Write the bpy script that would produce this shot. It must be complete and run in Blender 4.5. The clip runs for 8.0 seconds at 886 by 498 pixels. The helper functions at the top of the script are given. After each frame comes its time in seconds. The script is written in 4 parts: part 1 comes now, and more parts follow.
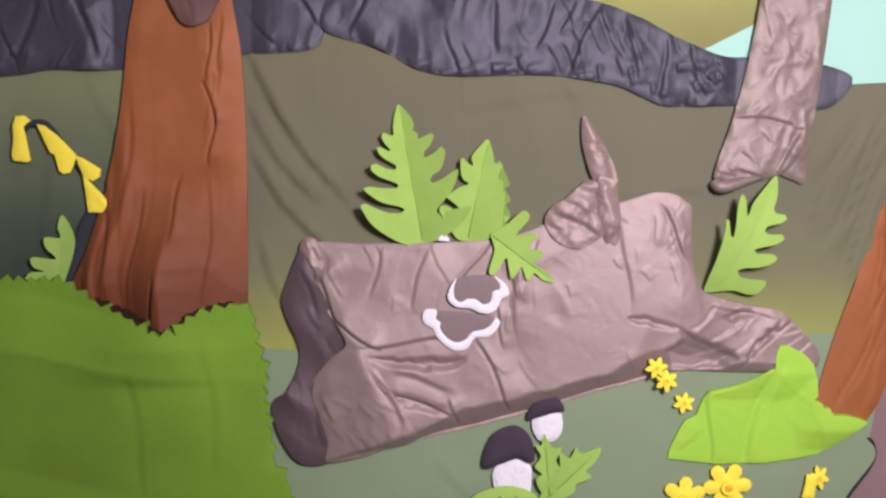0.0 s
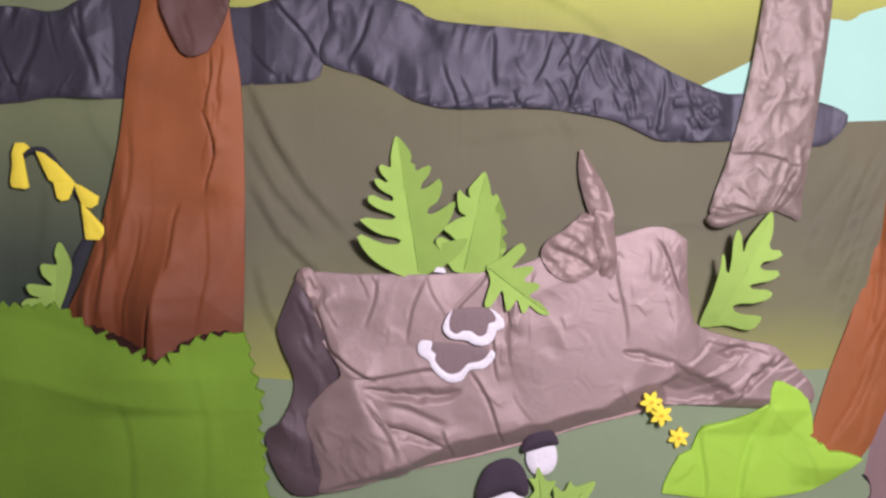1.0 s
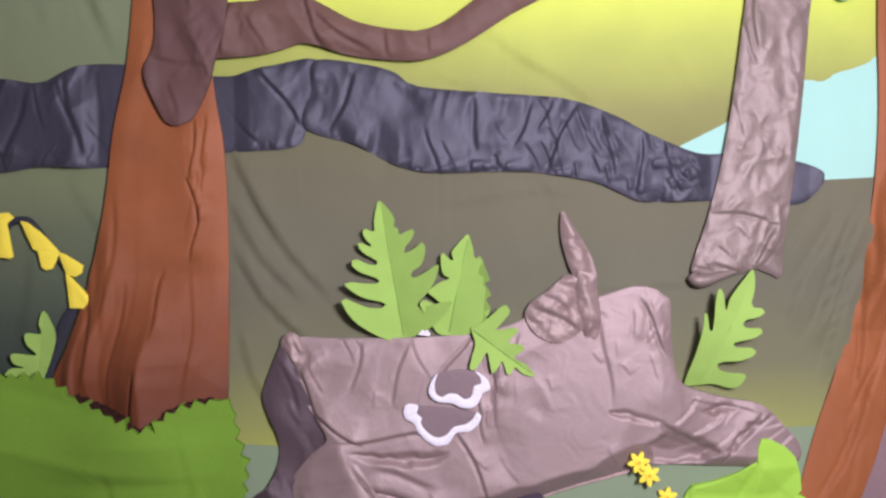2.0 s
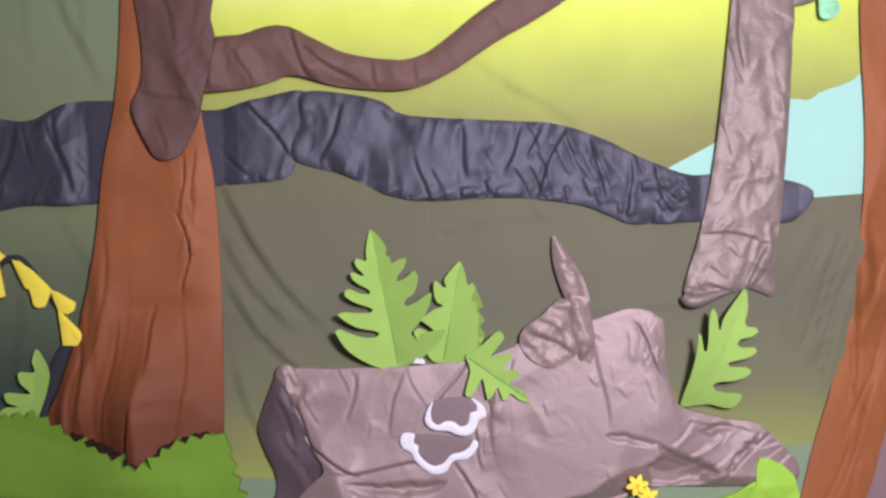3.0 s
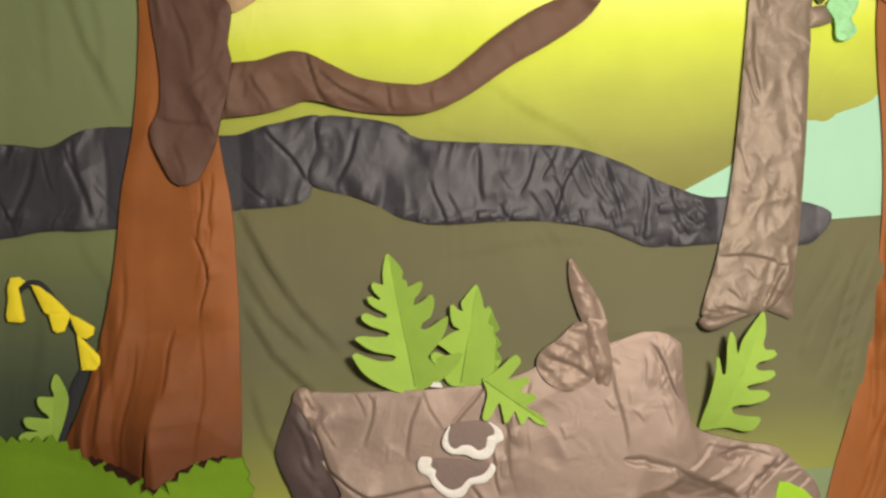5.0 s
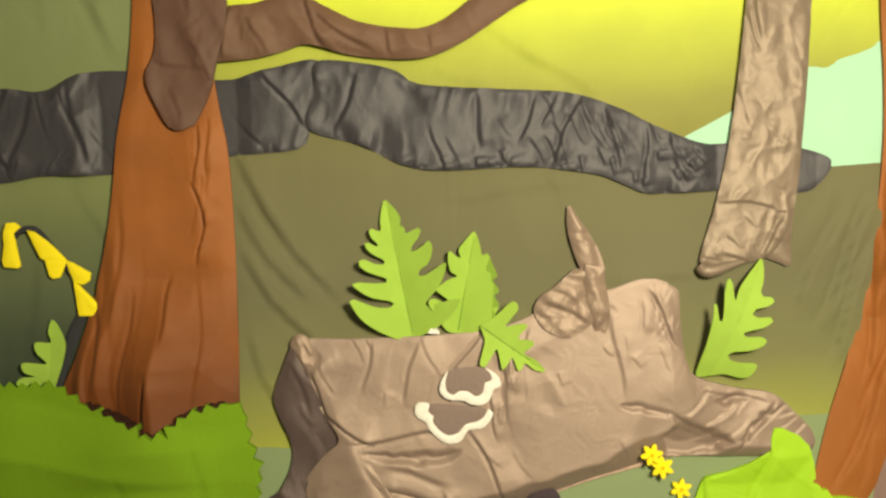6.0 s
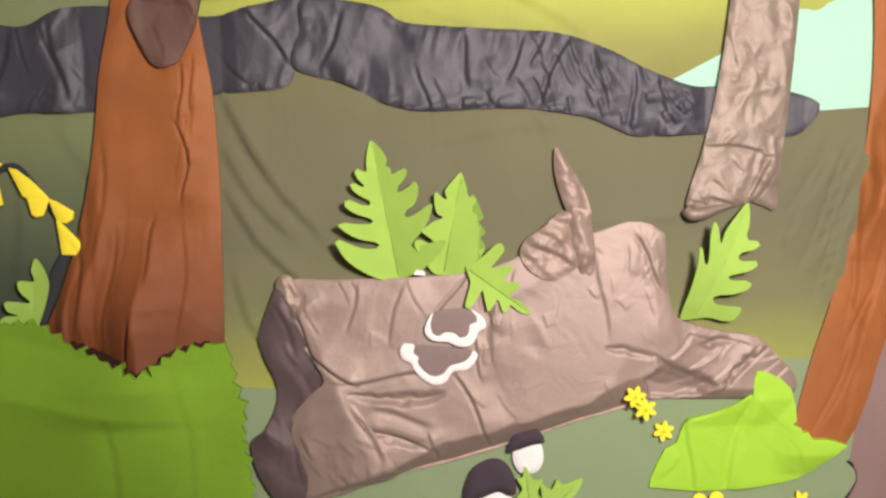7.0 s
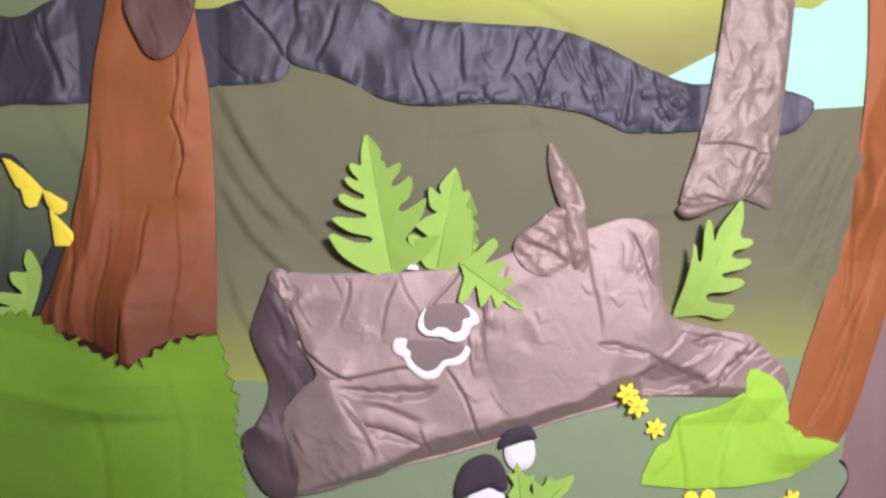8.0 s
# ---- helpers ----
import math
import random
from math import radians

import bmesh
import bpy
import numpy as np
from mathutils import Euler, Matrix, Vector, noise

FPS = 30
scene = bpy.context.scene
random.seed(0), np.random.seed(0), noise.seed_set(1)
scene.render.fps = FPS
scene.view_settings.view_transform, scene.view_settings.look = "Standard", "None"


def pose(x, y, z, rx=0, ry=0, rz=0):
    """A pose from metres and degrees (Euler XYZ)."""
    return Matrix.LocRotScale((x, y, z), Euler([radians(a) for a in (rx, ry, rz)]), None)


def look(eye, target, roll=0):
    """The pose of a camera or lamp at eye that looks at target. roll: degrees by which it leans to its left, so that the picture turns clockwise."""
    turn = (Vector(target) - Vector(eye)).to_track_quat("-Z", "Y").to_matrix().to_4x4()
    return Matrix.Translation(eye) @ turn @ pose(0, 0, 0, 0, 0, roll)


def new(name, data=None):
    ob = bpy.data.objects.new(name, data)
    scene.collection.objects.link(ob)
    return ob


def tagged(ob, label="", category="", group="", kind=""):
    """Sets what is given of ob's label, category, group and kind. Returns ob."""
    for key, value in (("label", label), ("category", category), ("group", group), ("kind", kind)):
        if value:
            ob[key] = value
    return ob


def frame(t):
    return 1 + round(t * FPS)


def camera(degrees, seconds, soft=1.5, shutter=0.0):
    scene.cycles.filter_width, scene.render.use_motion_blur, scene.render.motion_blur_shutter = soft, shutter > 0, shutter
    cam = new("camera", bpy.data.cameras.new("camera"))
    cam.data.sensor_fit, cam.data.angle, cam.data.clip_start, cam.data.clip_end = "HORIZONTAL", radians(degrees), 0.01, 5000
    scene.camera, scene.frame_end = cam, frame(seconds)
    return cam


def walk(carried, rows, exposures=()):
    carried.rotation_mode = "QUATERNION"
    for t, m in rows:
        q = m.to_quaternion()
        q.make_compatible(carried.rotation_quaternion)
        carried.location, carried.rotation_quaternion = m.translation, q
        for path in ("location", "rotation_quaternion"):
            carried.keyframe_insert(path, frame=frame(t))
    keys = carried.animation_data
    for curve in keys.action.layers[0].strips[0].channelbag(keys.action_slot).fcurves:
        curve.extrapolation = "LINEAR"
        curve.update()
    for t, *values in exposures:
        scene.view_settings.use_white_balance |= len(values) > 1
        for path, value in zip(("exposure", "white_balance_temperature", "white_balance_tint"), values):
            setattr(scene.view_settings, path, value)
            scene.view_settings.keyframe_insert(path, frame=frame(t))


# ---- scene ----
cam = camera(50.0, 8.0, 2.6)
PATH = [
    (0, (0.046, -1.705, 1.402), (-0.001, 0.281, 1.167), -0.2),
    (0.5, (0.042, -1.705, 1.409), (-0.01, 0.281, 1.174), 0.3),
    (1, (0.05, -1.706, 1.423), (0.006, 0.284, 1.23), 0.5),
    (1.5, (0.059, -1.708, 1.442), (0.025, 0.287, 1.306), -0.0),
    (1.7, (0.062, -1.711, 1.446), (0.031, 0.285, 1.328), -0.1),
    (2.8, (0.070, -1.712, 1.467), (0.051, 0.287, 1.4085), -1.7),
    (3, (0.071, -1.712, 1.47), (0.054, 0.287, 1.412), -1.9),
    (3.5, (0.073, -1.713, 1.48), (0.054, 0.286, 1.444), -1.9),
    (4, (0.064, -1.716, 1.484), (0.037, 0.284, 1.478), -2.2),
    (4.5, (0.063, -1.716, 1.49), (0.032, 0.283, 1.498), -2.5),
    (4.7, (0.069, -1.715, 1.496), (0.03, 0.284, 1.492), -2.4),
    (5.8, (0.063, -1.709, 1.462), (0.017, 0.285, 1.366), -1.9),
    (6, (0.063, -1.708, 1.458), (0.023, 0.289, 1.352), -2.0),
    (6.5, (0.069, -1.707, 1.436), (0.039, 0.288, 1.3), -1.8),
    (7, (0.066, -1.704, 1.423), (0.048, 0.287, 1.234), -1.5),
    (7.5, (0.074, -1.704, 1.413), (0.058, 0.288, 1.23), -1.4),
    (8, (0.071, -1.705, 1.404), (0.06, 0.288, 1.226), -0.9),
]
walk(cam, [(t, look(eye, target, roll)) for t, eye, target, roll in PATH], [
    (0, -0.02, 5950, 32), (1, -0.05, 5900, 37), (1.7, -0.01, 5700, 35), (2.8, -0.07, 5600, 34), (3.5, -0.15, 5750, 23), (4, -0.24, 5900, 18), (4.7, -0.30, 6700, 12),
    (5.8, 0.08, 9600, -2), (6.1, 0.11, 9500, -3), (6.5, 0.23, 8000, 6), (7, 0.20, 6900, 17), (7.5, 0.21, 6200, 22), (8, 0.19, 5850, 27)])

# ---- world and lights ----
world = bpy.data.worlds.new("room_surround")
world.use_nodes = True
world.node_tree.nodes["Background"].inputs[0].default_value = (0.9, 0.95, 1.0, 1)
world.node_tree.nodes["Background"].inputs[1].default_value = 0.05
scene.world = world
scene.view_settings.exposure = 0.0


def area_lamp(name, eye, target, size, power, colour):
    data = bpy.data.lights.new(name, "AREA")
    data.shape, data.size, data.energy, data.color = "DISK", size, power, colour
    ob = new(name, data)
    ob.matrix_world = look(eye, target)
    return ob


KEY_AT = (0.62, -1.72, 1.74)
FILL_AT = (0.3, -2.6, 2.66)
area_lamp("key_light", KEY_AT, (0.2, 0, 1.25), 0.30, 42, (1.0, 0.955, 0.89))
# fill from above, added to soften the dark parts
area_lamp("fill_light", FILL_AT, (0.2, -1.5, 0), 0.7, 15, (1.0, 0.97, 0.95))


# ---- materials ----
def shade(name, colour, rough=0.8, grain=900.0, grain_depth=0.0006, crease=0.0, crease_scale=22.0,
          stretch=(1, 1, 1), sheen=0.0, vary=0.10, ramp=None, axis=2, metal=0.0, mottle=7.0, spec=0.3, facet=None):
    """A cloth, felt or painted surface: a dyed colour (or a gradient of colour over metres), blotches, grain and soft
    creases.
    """
    m = bpy.data.materials.new(name)
    m.use_nodes = True
    nt = m.node_tree
    p = nt.nodes["Principled BSDF"]
    p.inputs["Roughness"].default_value = rough
    p.inputs["Metallic"].default_value = metal
    p.inputs["Specular IOR Level"].default_value = spec
    p.inputs["Sheen Weight"].default_value = sheen
    p.inputs["Sheen Roughness"].default_value = 0.4
    tc = nt.nodes.new("ShaderNodeTexCoord")
    big = nt.nodes.new("ShaderNodeTexNoise")
    big.inputs["Scale"].default_value, big.inputs["Detail"].default_value = mottle, 5
    nt.links.new(tc.outputs["Object"], big.inputs["Vector"])
    fine = nt.nodes.new("ShaderNodeTexNoise")
    fine.inputs["Scale"].default_value, fine.inputs["Detail"].default_value = grain, 3
    nt.links.new(tc.outputs["Object"], fine.inputs["Vector"])
    if ramp:
        sep = nt.nodes.new("ShaderNodeSeparateXYZ")
        nt.links.new(tc.outputs["Object"], sep.inputs[0])
        wob = nt.nodes.new("ShaderNodeMath")
        wob.operation = "MULTIPLY_ADD"
        wob.inputs[1].default_value = 0.05
        nt.links.new(big.outputs["Fac"], wob.inputs[0])
        nt.links.new(sep.outputs[axis], wob.inputs[2])
        rng = nt.nodes.new("ShaderNodeMapRange")
        rng.inputs["From Min"].default_value, rng.inputs["From Max"].default_value = ramp[0][0] + 0.025, ramp[-1][0] + 0.025
        nt.links.new(wob.outputs[0], rng.inputs["Value"])
        cr = nt.nodes.new("ShaderNodeValToRGB")
        span = ramp[-1][0] - ramp[0][0]
        for i, (at, col) in enumerate(ramp):
            e = cr.color_ramp.elements[i] if i < 2 else cr.color_ramp.elements.new(1.0)
            e.position, e.color = (at - ramp[0][0]) / span, (*col, 1)
        nt.links.new(rng.outputs[0], cr.inputs[0])
        base = cr.outputs["Color"]
    else:
        rgb = nt.nodes.new("ShaderNodeRGB")
        rgb.outputs[0].default_value = (*colour, 1)
        base = rgb.outputs[0]
    hsv = nt.nodes.new("ShaderNodeHueSaturation")
    nt.links.new(base, hsv.inputs["Color"])
    mixn = nt.nodes.new("ShaderNodeMath")
    mixn.operation = "ADD"
    nt.links.new(big.outputs["Fac"], mixn.inputs[0])
    nt.links.new(fine.outputs["Fac"], mixn.inputs[1])
    val = nt.nodes.new("ShaderNodeMapRange")
    val.inputs["From Min"].default_value, val.inputs["From Max"].default_value = 0.6, 1.4
    val.inputs["To Min"].default_value, val.inputs["To Max"].default_value = 1 - vary, 1 + vary
    nt.links.new(mixn.outputs[0], val.inputs["Value"])
    nt.links.new(val.outputs[0], hsv.inputs["Value"])
    nt.links.new(hsv.outputs[0], p.inputs["Base Color"])
    b1 = nt.nodes.new("ShaderNodeBump")
    b1.inputs["Strength"].default_value, b1.inputs["Distance"].default_value = 0.5, grain_depth
    nt.links.new(fine.outputs["Fac"], b1.inputs["Height"])
    out = b1
    if crease:
        mp = nt.nodes.new("ShaderNodeMapping")
        mp.inputs["Scale"].default_value = stretch
        nt.links.new(tc.outputs["Object"], mp.inputs["Vector"])
        cn = nt.nodes.new("ShaderNodeTexNoise")
        cn.inputs["Scale"].default_value, cn.inputs["Detail"].default_value = crease_scale, 4
        cn.inputs["Distortion"].default_value = 1.2
        nt.links.new(mp.outputs[0], cn.inputs["Vector"])
        b2 = nt.nodes.new("ShaderNodeBump")
        b2.inputs["Strength"].default_value, b2.inputs["Distance"].default_value = 0.8, crease
        nt.links.new(cn.outputs["Fac"], b2.inputs["Height"])
        nt.links.new(b1.outputs[0], b2.inputs["Normal"])
        out = b2
    if facet:
        # flat crumpled planes with sharp borders, as pressed satin shows them: (planes a metre, slope, stretch)
        mp = nt.nodes.new("ShaderNodeMapping")
        mp.inputs["Scale"].default_value = (facet[2][0], 0.0, facet[2][1])
        mp.inputs["Rotation"].default_value = (0, radians(facet[3]), 0)
        nt.links.new(tc.outputs["Object"], mp.inputs["Vector"])
        wn = nt.nodes.new("ShaderNodeTexNoise")
        wn.inputs["Scale"].default_value, wn.inputs["Detail"].default_value = facet[0] * 0.7, 3
        nt.links.new(mp.outputs[0], wn.inputs["Vector"])
        warp = nt.nodes.new("ShaderNodeVectorMath")
        warp.operation = "MULTIPLY_ADD"
        warp.inputs[1].default_value = (1.1 / facet[0],) * 3
        nt.links.new(wn.outputs["Color"], warp.inputs[0])
        nt.links.new(mp.outputs[0], warp.inputs[2])
        vo = nt.nodes.new("ShaderNodeTexVoronoi")
        vo.inputs["Scale"].default_value = facet[0]
        nt.links.new(warp.outputs[0], vo.inputs["Vector"])
        way = nt.nodes.new("ShaderNodeVectorMath")
        way.operation = "SUBTRACT"
        way.inputs[1].default_value = (0.5, 0.5, 0.5)
        nt.links.new(vo.outputs["Color"], way.inputs[0])
        off = nt.nodes.new("ShaderNodeVectorMath")
        off.operation = "SUBTRACT"
        nt.links.new(warp.outputs[0], off.inputs[0])
        nt.links.new(vo.outputs["Position"], off.inputs[1])
        dot = nt.nodes.new("ShaderNodeVectorMath")
        dot.operation = "DOT_PRODUCT"
        nt.links.new(way.outputs[0], dot.inputs[0])
        nt.links.new(off.outputs[0], dot.inputs[1])
        b3 = nt.nodes.new("ShaderNodeBump")
        b3.inputs["Strength"].default_value, b3.inputs["Distance"].default_value = 0.75, facet[1]
        nt.links.new(dot.outputs["Value"], b3.inputs["Height"])
        nt.links.new(out.outputs[0], b3.inputs["Normal"])
        out = b3
    nt.links.new(out.outputs[0], p.inputs["Normal"])
    return m


OLIVE = (0.142, 0.138, 0.083)
mat_sky = shade("yellow_ombre_cloth", None, 0.75, crease=0.004, crease_scale=9, stretch=(1, 1, 0.6), vary=0.05, ramp=[
    (1.50, (0.190, 0.175, 0.055)), (1.62, (0.265, 0.270, 0.080)), (1.74, (0.440, 0.500, 0.090)),
    (1.84, (0.650, 0.760, 0.090)), (1.92, (0.850, 0.930, 0.240)), (1.98, (0.920, 0.945, 0.480)), (2.10, (0.930, 0.940, 0.600))])
mat_hillside = shade("olive_ombre_cloth", None, 0.78, crease=0.004, crease_scale=9, stretch=(1, 1, 0.5), vary=0.06, ramp=[
    (1.00, (0.330, 0.360, 0.070)), (1.05, (0.270, 0.290, 0.080)), (1.16, (0.170, 0.172, 0.084)),
    (1.30, OLIVE), (1.50, (0.148, 0.142, 0.080)), (1.75, (0.185, 0.180, 0.070))])
# green graded over height, darkest at the lower end
mat_forest = shade("dark_green_graded_cloth", None, 0.8, crease=0.004, crease_scale=8, stretch=(1, 1, 0.4), vary=0.07, ramp=[
    (1.10, (0.035, 0.052, 0.036)), (1.24, (0.062, 0.082, 0.052)), (1.38, (0.125, 0.152, 0.082)), (1.50, (0.178, 0.210, 0.097)), (2.10, (0.215, 0.270, 0.142))])
mat_ground = shade("sage_green_cloth", (0.222, 0.292, 0.165), 0.8, crease=0.003, crease_scale=9, vary=0.06)
mat_mint = shade("pale_mint_cloth", (0.37, 0.66, 0.52), 0.75, crease=0.003, crease_scale=9, stretch=(1, 1, 0.4), vary=0.04)
mat_rust = shade("rust_brown_cloth", (0.315, 0.103, 0.028), 0.65, crease=0.004, crease_scale=9, stretch=(1, 1, 0.35), sheen=0.04, vary=0.14, mottle=9, spec=0.35)
# colour graded over height: darker towards the foot of the trunk
mat_oak = shade("rust_brown_graded_cloth", None, 0.62, crease=0.004, crease_scale=9, stretch=(1, 1, 0.35), sheen=0.04, vary=0.22, mottle=10, spec=0.35, ramp=[
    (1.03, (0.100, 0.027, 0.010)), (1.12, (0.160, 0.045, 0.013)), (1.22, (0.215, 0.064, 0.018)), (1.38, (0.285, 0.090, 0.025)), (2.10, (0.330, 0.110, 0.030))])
# dark colour for the shade between the bush's teeth
mat_notchshade = shade("dark_notch_shade", (0.040, 0.018, 0.012), 0.9, grain=600, vary=0.15, mottle=30, spec=0.1)
mat_plum = shade("dark_plum_brown_cloth", (0.122, 0.063, 0.050), 0.62, crease=0.003, crease_scale=14, sheen=0.05, vary=0.10, mottle=11)
mat_branch = shade("warm_brown_cloth", (0.150, 0.082, 0.060), 0.62, crease=0.003, crease_scale=14, sheen=0.05, vary=0.10, mottle=11)
mat_char = shade("charcoal_satin", (0.053, 0.051, 0.066), 0.52, crease=0.002, crease_scale=14, stretch=(1.4, 1, 0.7), sheen=0.08, vary=0.08, spec=0.5, metal=0.26)
mat_taupe = shade("taupe_satin", (0.240, 0.182, 0.148), 0.52, crease=0.002, crease_scale=30, sheen=0.08, vary=0.07, spec=0.6, metal=0.28)
mat_log = shade("mauve_brown_satin", (0.300, 0.218, 0.190), 0.52, crease=0.002, crease_scale=18, sheen=0.08, vary=0.08, spec=0.6, metal=0.26)
mat_knot = shade("crushed_mauve_satin", (0.285, 0.205, 0.172), 0.5, crease=0.002, crease_scale=30, sheen=0.08, vary=0.08, spec=0.5, metal=0.25)
mat_hem = shade("frayed_pink_hem", (0.46, 0.32, 0.28), 0.8, grain=500, grain_depth=0.002, vary=0.25, mottle=60)
mat_logend = shade("dark_mauve_satin", (0.098, 0.068, 0.071), 0.52, crease=0.002, crease_scale=20, sheen=0.08, vary=0.08, spec=0.4, metal=0.15)
mat_fern = shade("fern_green_felt", (0.315, 0.500, 0.098), 0.95, grain=700, grain_depth=0.0012, vary=0.10, mottle=20, spec=0.1)
mat_rib = shade("green_stitching", (0.090, 0.190, 0.030), 0.9, vary=0.1)
mat_bush = shade("grass_green_felt", (0.152, 0.288, 0.026), 0.95, grain=600, grain_depth=0.0014, crease=0.004, crease_scale=6, vary=0.20, mottle=5, spec=0.1)
mat_lime = shade("lime_green_cloth", (0.335, 0.610, 0.048), 0.7, crease=0.004, crease_scale=10, vary=0.07)
mat_yellow = shade("yellow_felt", (0.95, 0.79, 0.06), 0.9, grain=700, grain_depth=0.001, vary=0.07, mottle=25, spec=0.1)
mat_orange = shade("orange_felt", (0.84, 0.46, 0.025), 0.9, grain=700, grain_depth=0.001, spec=0.1)
mat_white = shade("white_felt", (0.80, 0.78, 0.78), 0.9, grain=500, grain_depth=0.0014, crease=0.003, crease_scale=60, vary=0.07, mottle=30, spec=0.1)
mat_cap = shade("aubergine_felt", (0.060, 0.045, 0.058), 0.95, grain=700, grain_depth=0.001, vary=0.10, mottle=20, spec=0.15)
mat_fungus = shade("grey_mauve_felt", (0.240, 0.180, 0.172), 0.9, grain=700, grain_depth=0.001, crease=0.002, crease_scale=50, vary=0.12, spec=0.1)
mat_stem = shade("navy_felt_stem", (0.040, 0.042, 0.050), 0.9, grain=700, vary=0.1, spec=0.1)
mat_mintleaf = shade("mint_green_organza", (0.34, 0.74, 0.40), 0.7, vary=0.1, facet=(60, 1.0, (1.0, 1.0), 20))
mat_darkleaf = shade("dark_olive_felt", (0.085, 0.100, 0.035), 0.9, grain=600, vary=0.15, mottle=30)
mat_tan = shade("peach_tan_cloth", (0.52, 0.36, 0.22), 0.7, crease=0.004, crease_scale=20, vary=0.06)
mat_mauve = shade("mauve_grey_sheet", (0.250, 0.165, 0.155), 0.7, crease=0.004, crease_scale=8, stretch=(1, 1, 0.3), vary=0.06)
mat_cord = shade("black_cord", (0.02, 0.018, 0.02), 0.6)
mat_bead = shade("silver_bead", (0.7, 0.7, 0.7), 0.2, metal=1.0)
mat_paint = shade("off_white_wall_paint", (0.50, 0.48, 0.45), 0.85, grain=250, vary=0.03)
mat_floor = shade("grey_carpet", (0.16, 0.15, 0.14), 0.95, grain=300, grain_depth=0.003, vary=0.15)
mat_metal = shade("white_lamp_rim", (0.7, 0.7, 0.7), 0.4, metal=0.0)


# ---- mesh helpers ----
def lattice(ix, iz, seed):
    n = np.sin(ix * 127.1 + iz * 311.7 + seed * 74.7) * 43758.5453
    return n - np.floor(n)


def soft_noise(x, z, seed):
    """Smooth noise from 0 to 1 with one bump a unit."""
    ix, iz = np.floor(x), np.floor(z)
    fx, fz = x - ix, z - iz
    fx, fz = fx * fx * (3 - 2 * fx), fz * fz * (3 - 2 * fz)
    a, b = lattice(ix, iz, seed), lattice(ix + 1, iz, seed)
    c, d = lattice(ix, iz + 1, seed), lattice(ix + 1, iz + 1, seed)
    return (a * (1 - fx) + b * fx) * (1 - fz) + (c * (1 - fx) + d * fx) * fz


def crumple(x, z, wide, tall, amp, seed, turn=0.0):
    """Ridged creases, wide by tall metres, turned by degrees."""
    c, s = math.cos(radians(turn)), math.sin(radians(turn))
    u, v = (c * x + s * z) / wide, (-s * x + c * z) / tall
    u = u + 0.9 * soft_noise(u * 0.6, v * 0.6, seed + 5)
    v = v + 0.9 * soft_noise(u * 0.6, v * 0.6, seed + 9)
    ridge = 1 - np.abs(2 * soft_noise(u, v, seed) - 1)
    return amp * (ridge ** 2 + 0.45 * (1 - np.abs(2 * soft_noise(2.1 * u, 2.1 * v, seed + 2) - 1)) - 0.6)


def creases(x, z, folds):
    """Single folds (x0, z0, x1, z1, width, depth): a pinched lip, steep on one side and soft on the other, fading at both ends."""
    h = np.zeros_like(x)
    for x0, z0, x1, z1, w, depth in folds:
        l = math.hypot(x1 - x0, z1 - z0)
        ax, az = (x1 - x0) / l, (z1 - z0) / l
        s = ((x - x0) * ax + (z - z0) * az) / l
        d = (z - z0) * ax - (x - x0) * az
        d = d + 0.03 * l * np.sin(s * 5.0 + x0 * 40)
        fade = np.clip((s + 0.15) / 0.35, 0, 1) * np.clip((1.15 - s) / 0.35, 0, 1)
        fade = fade * fade * (3 - 2 * fade)
        side = np.where(d > 0, np.exp(-d / (5.0 * w)), np.exp(-(d / (0.55 * w)) ** 2))
        h += fade * depth * (0.55 * side - 0.35 * np.exp(-((d + 0.8 * w) / (0.6 * w)) ** 2))
    return h


def facets(x, z, size, slope, seed, turn=0.0, spread=90.0, count=5, cover=0.5):
    """Pressed-in creases of thin cloth: soft planes about size metres wide that meet in sharp, wandering folds, in patches.
    turn: degrees of the folds from upright."""
    rnd, h = random.Random(seed), np.zeros_like(x)
    for i in range(count):
        u = radians(turn + rnd.uniform(-spread, spread))
        wave, long = size * rnd.uniform(0.6, 1.8), rnd.uniform(1.8, 3.5)
        a = (x * math.cos(u) + z * math.sin(u)) / wave
        b = (z * math.cos(u) - x * math.sin(u)) / (wave * long)
        a = a + 0.6 * (soft_noise(a * 0.8, b * 2.0, seed + i + 31) - 0.5)
        fold = np.abs(soft_noise(a, b, seed + i) - rnd.uniform(0.38, 0.62))
        patch = np.clip((soft_noise(x / wave / 1.7 + i, z / wave / 1.7, seed + i + 67) - 1 + cover) * 3, 0, 1)
        h -= slope * wave * 0.9 * (fold - 0.2) * patch
    return h


def slumps(x, z, patches, slope, deepest):
    """Places where the cloth falls away down and to one side, with crisp edges: outlines in x and z."""
    h = np.zeros_like(x)
    for poly in patches:
        wx = x + 0.008 * (soft_noise(x * 70, z * 70, 7) - 0.5)
        wz = z + 0.008 * (soft_noise(x * 70, z * 70, 8) - 0.5)
        line = curve_through(poly, 0.02)
        mask = np.where(inside(wx, wz, line), np.clip(edge_distance(wx, wz, line) / 0.012, 0, 1), 0)
        u = 0.35 * x + 0.94 * z
        top = np.max(np.array(poly) @ np.array((0.35, 0.94)))
        h += mask * np.clip(slope * (u - top), -deepest, 0)
    return h


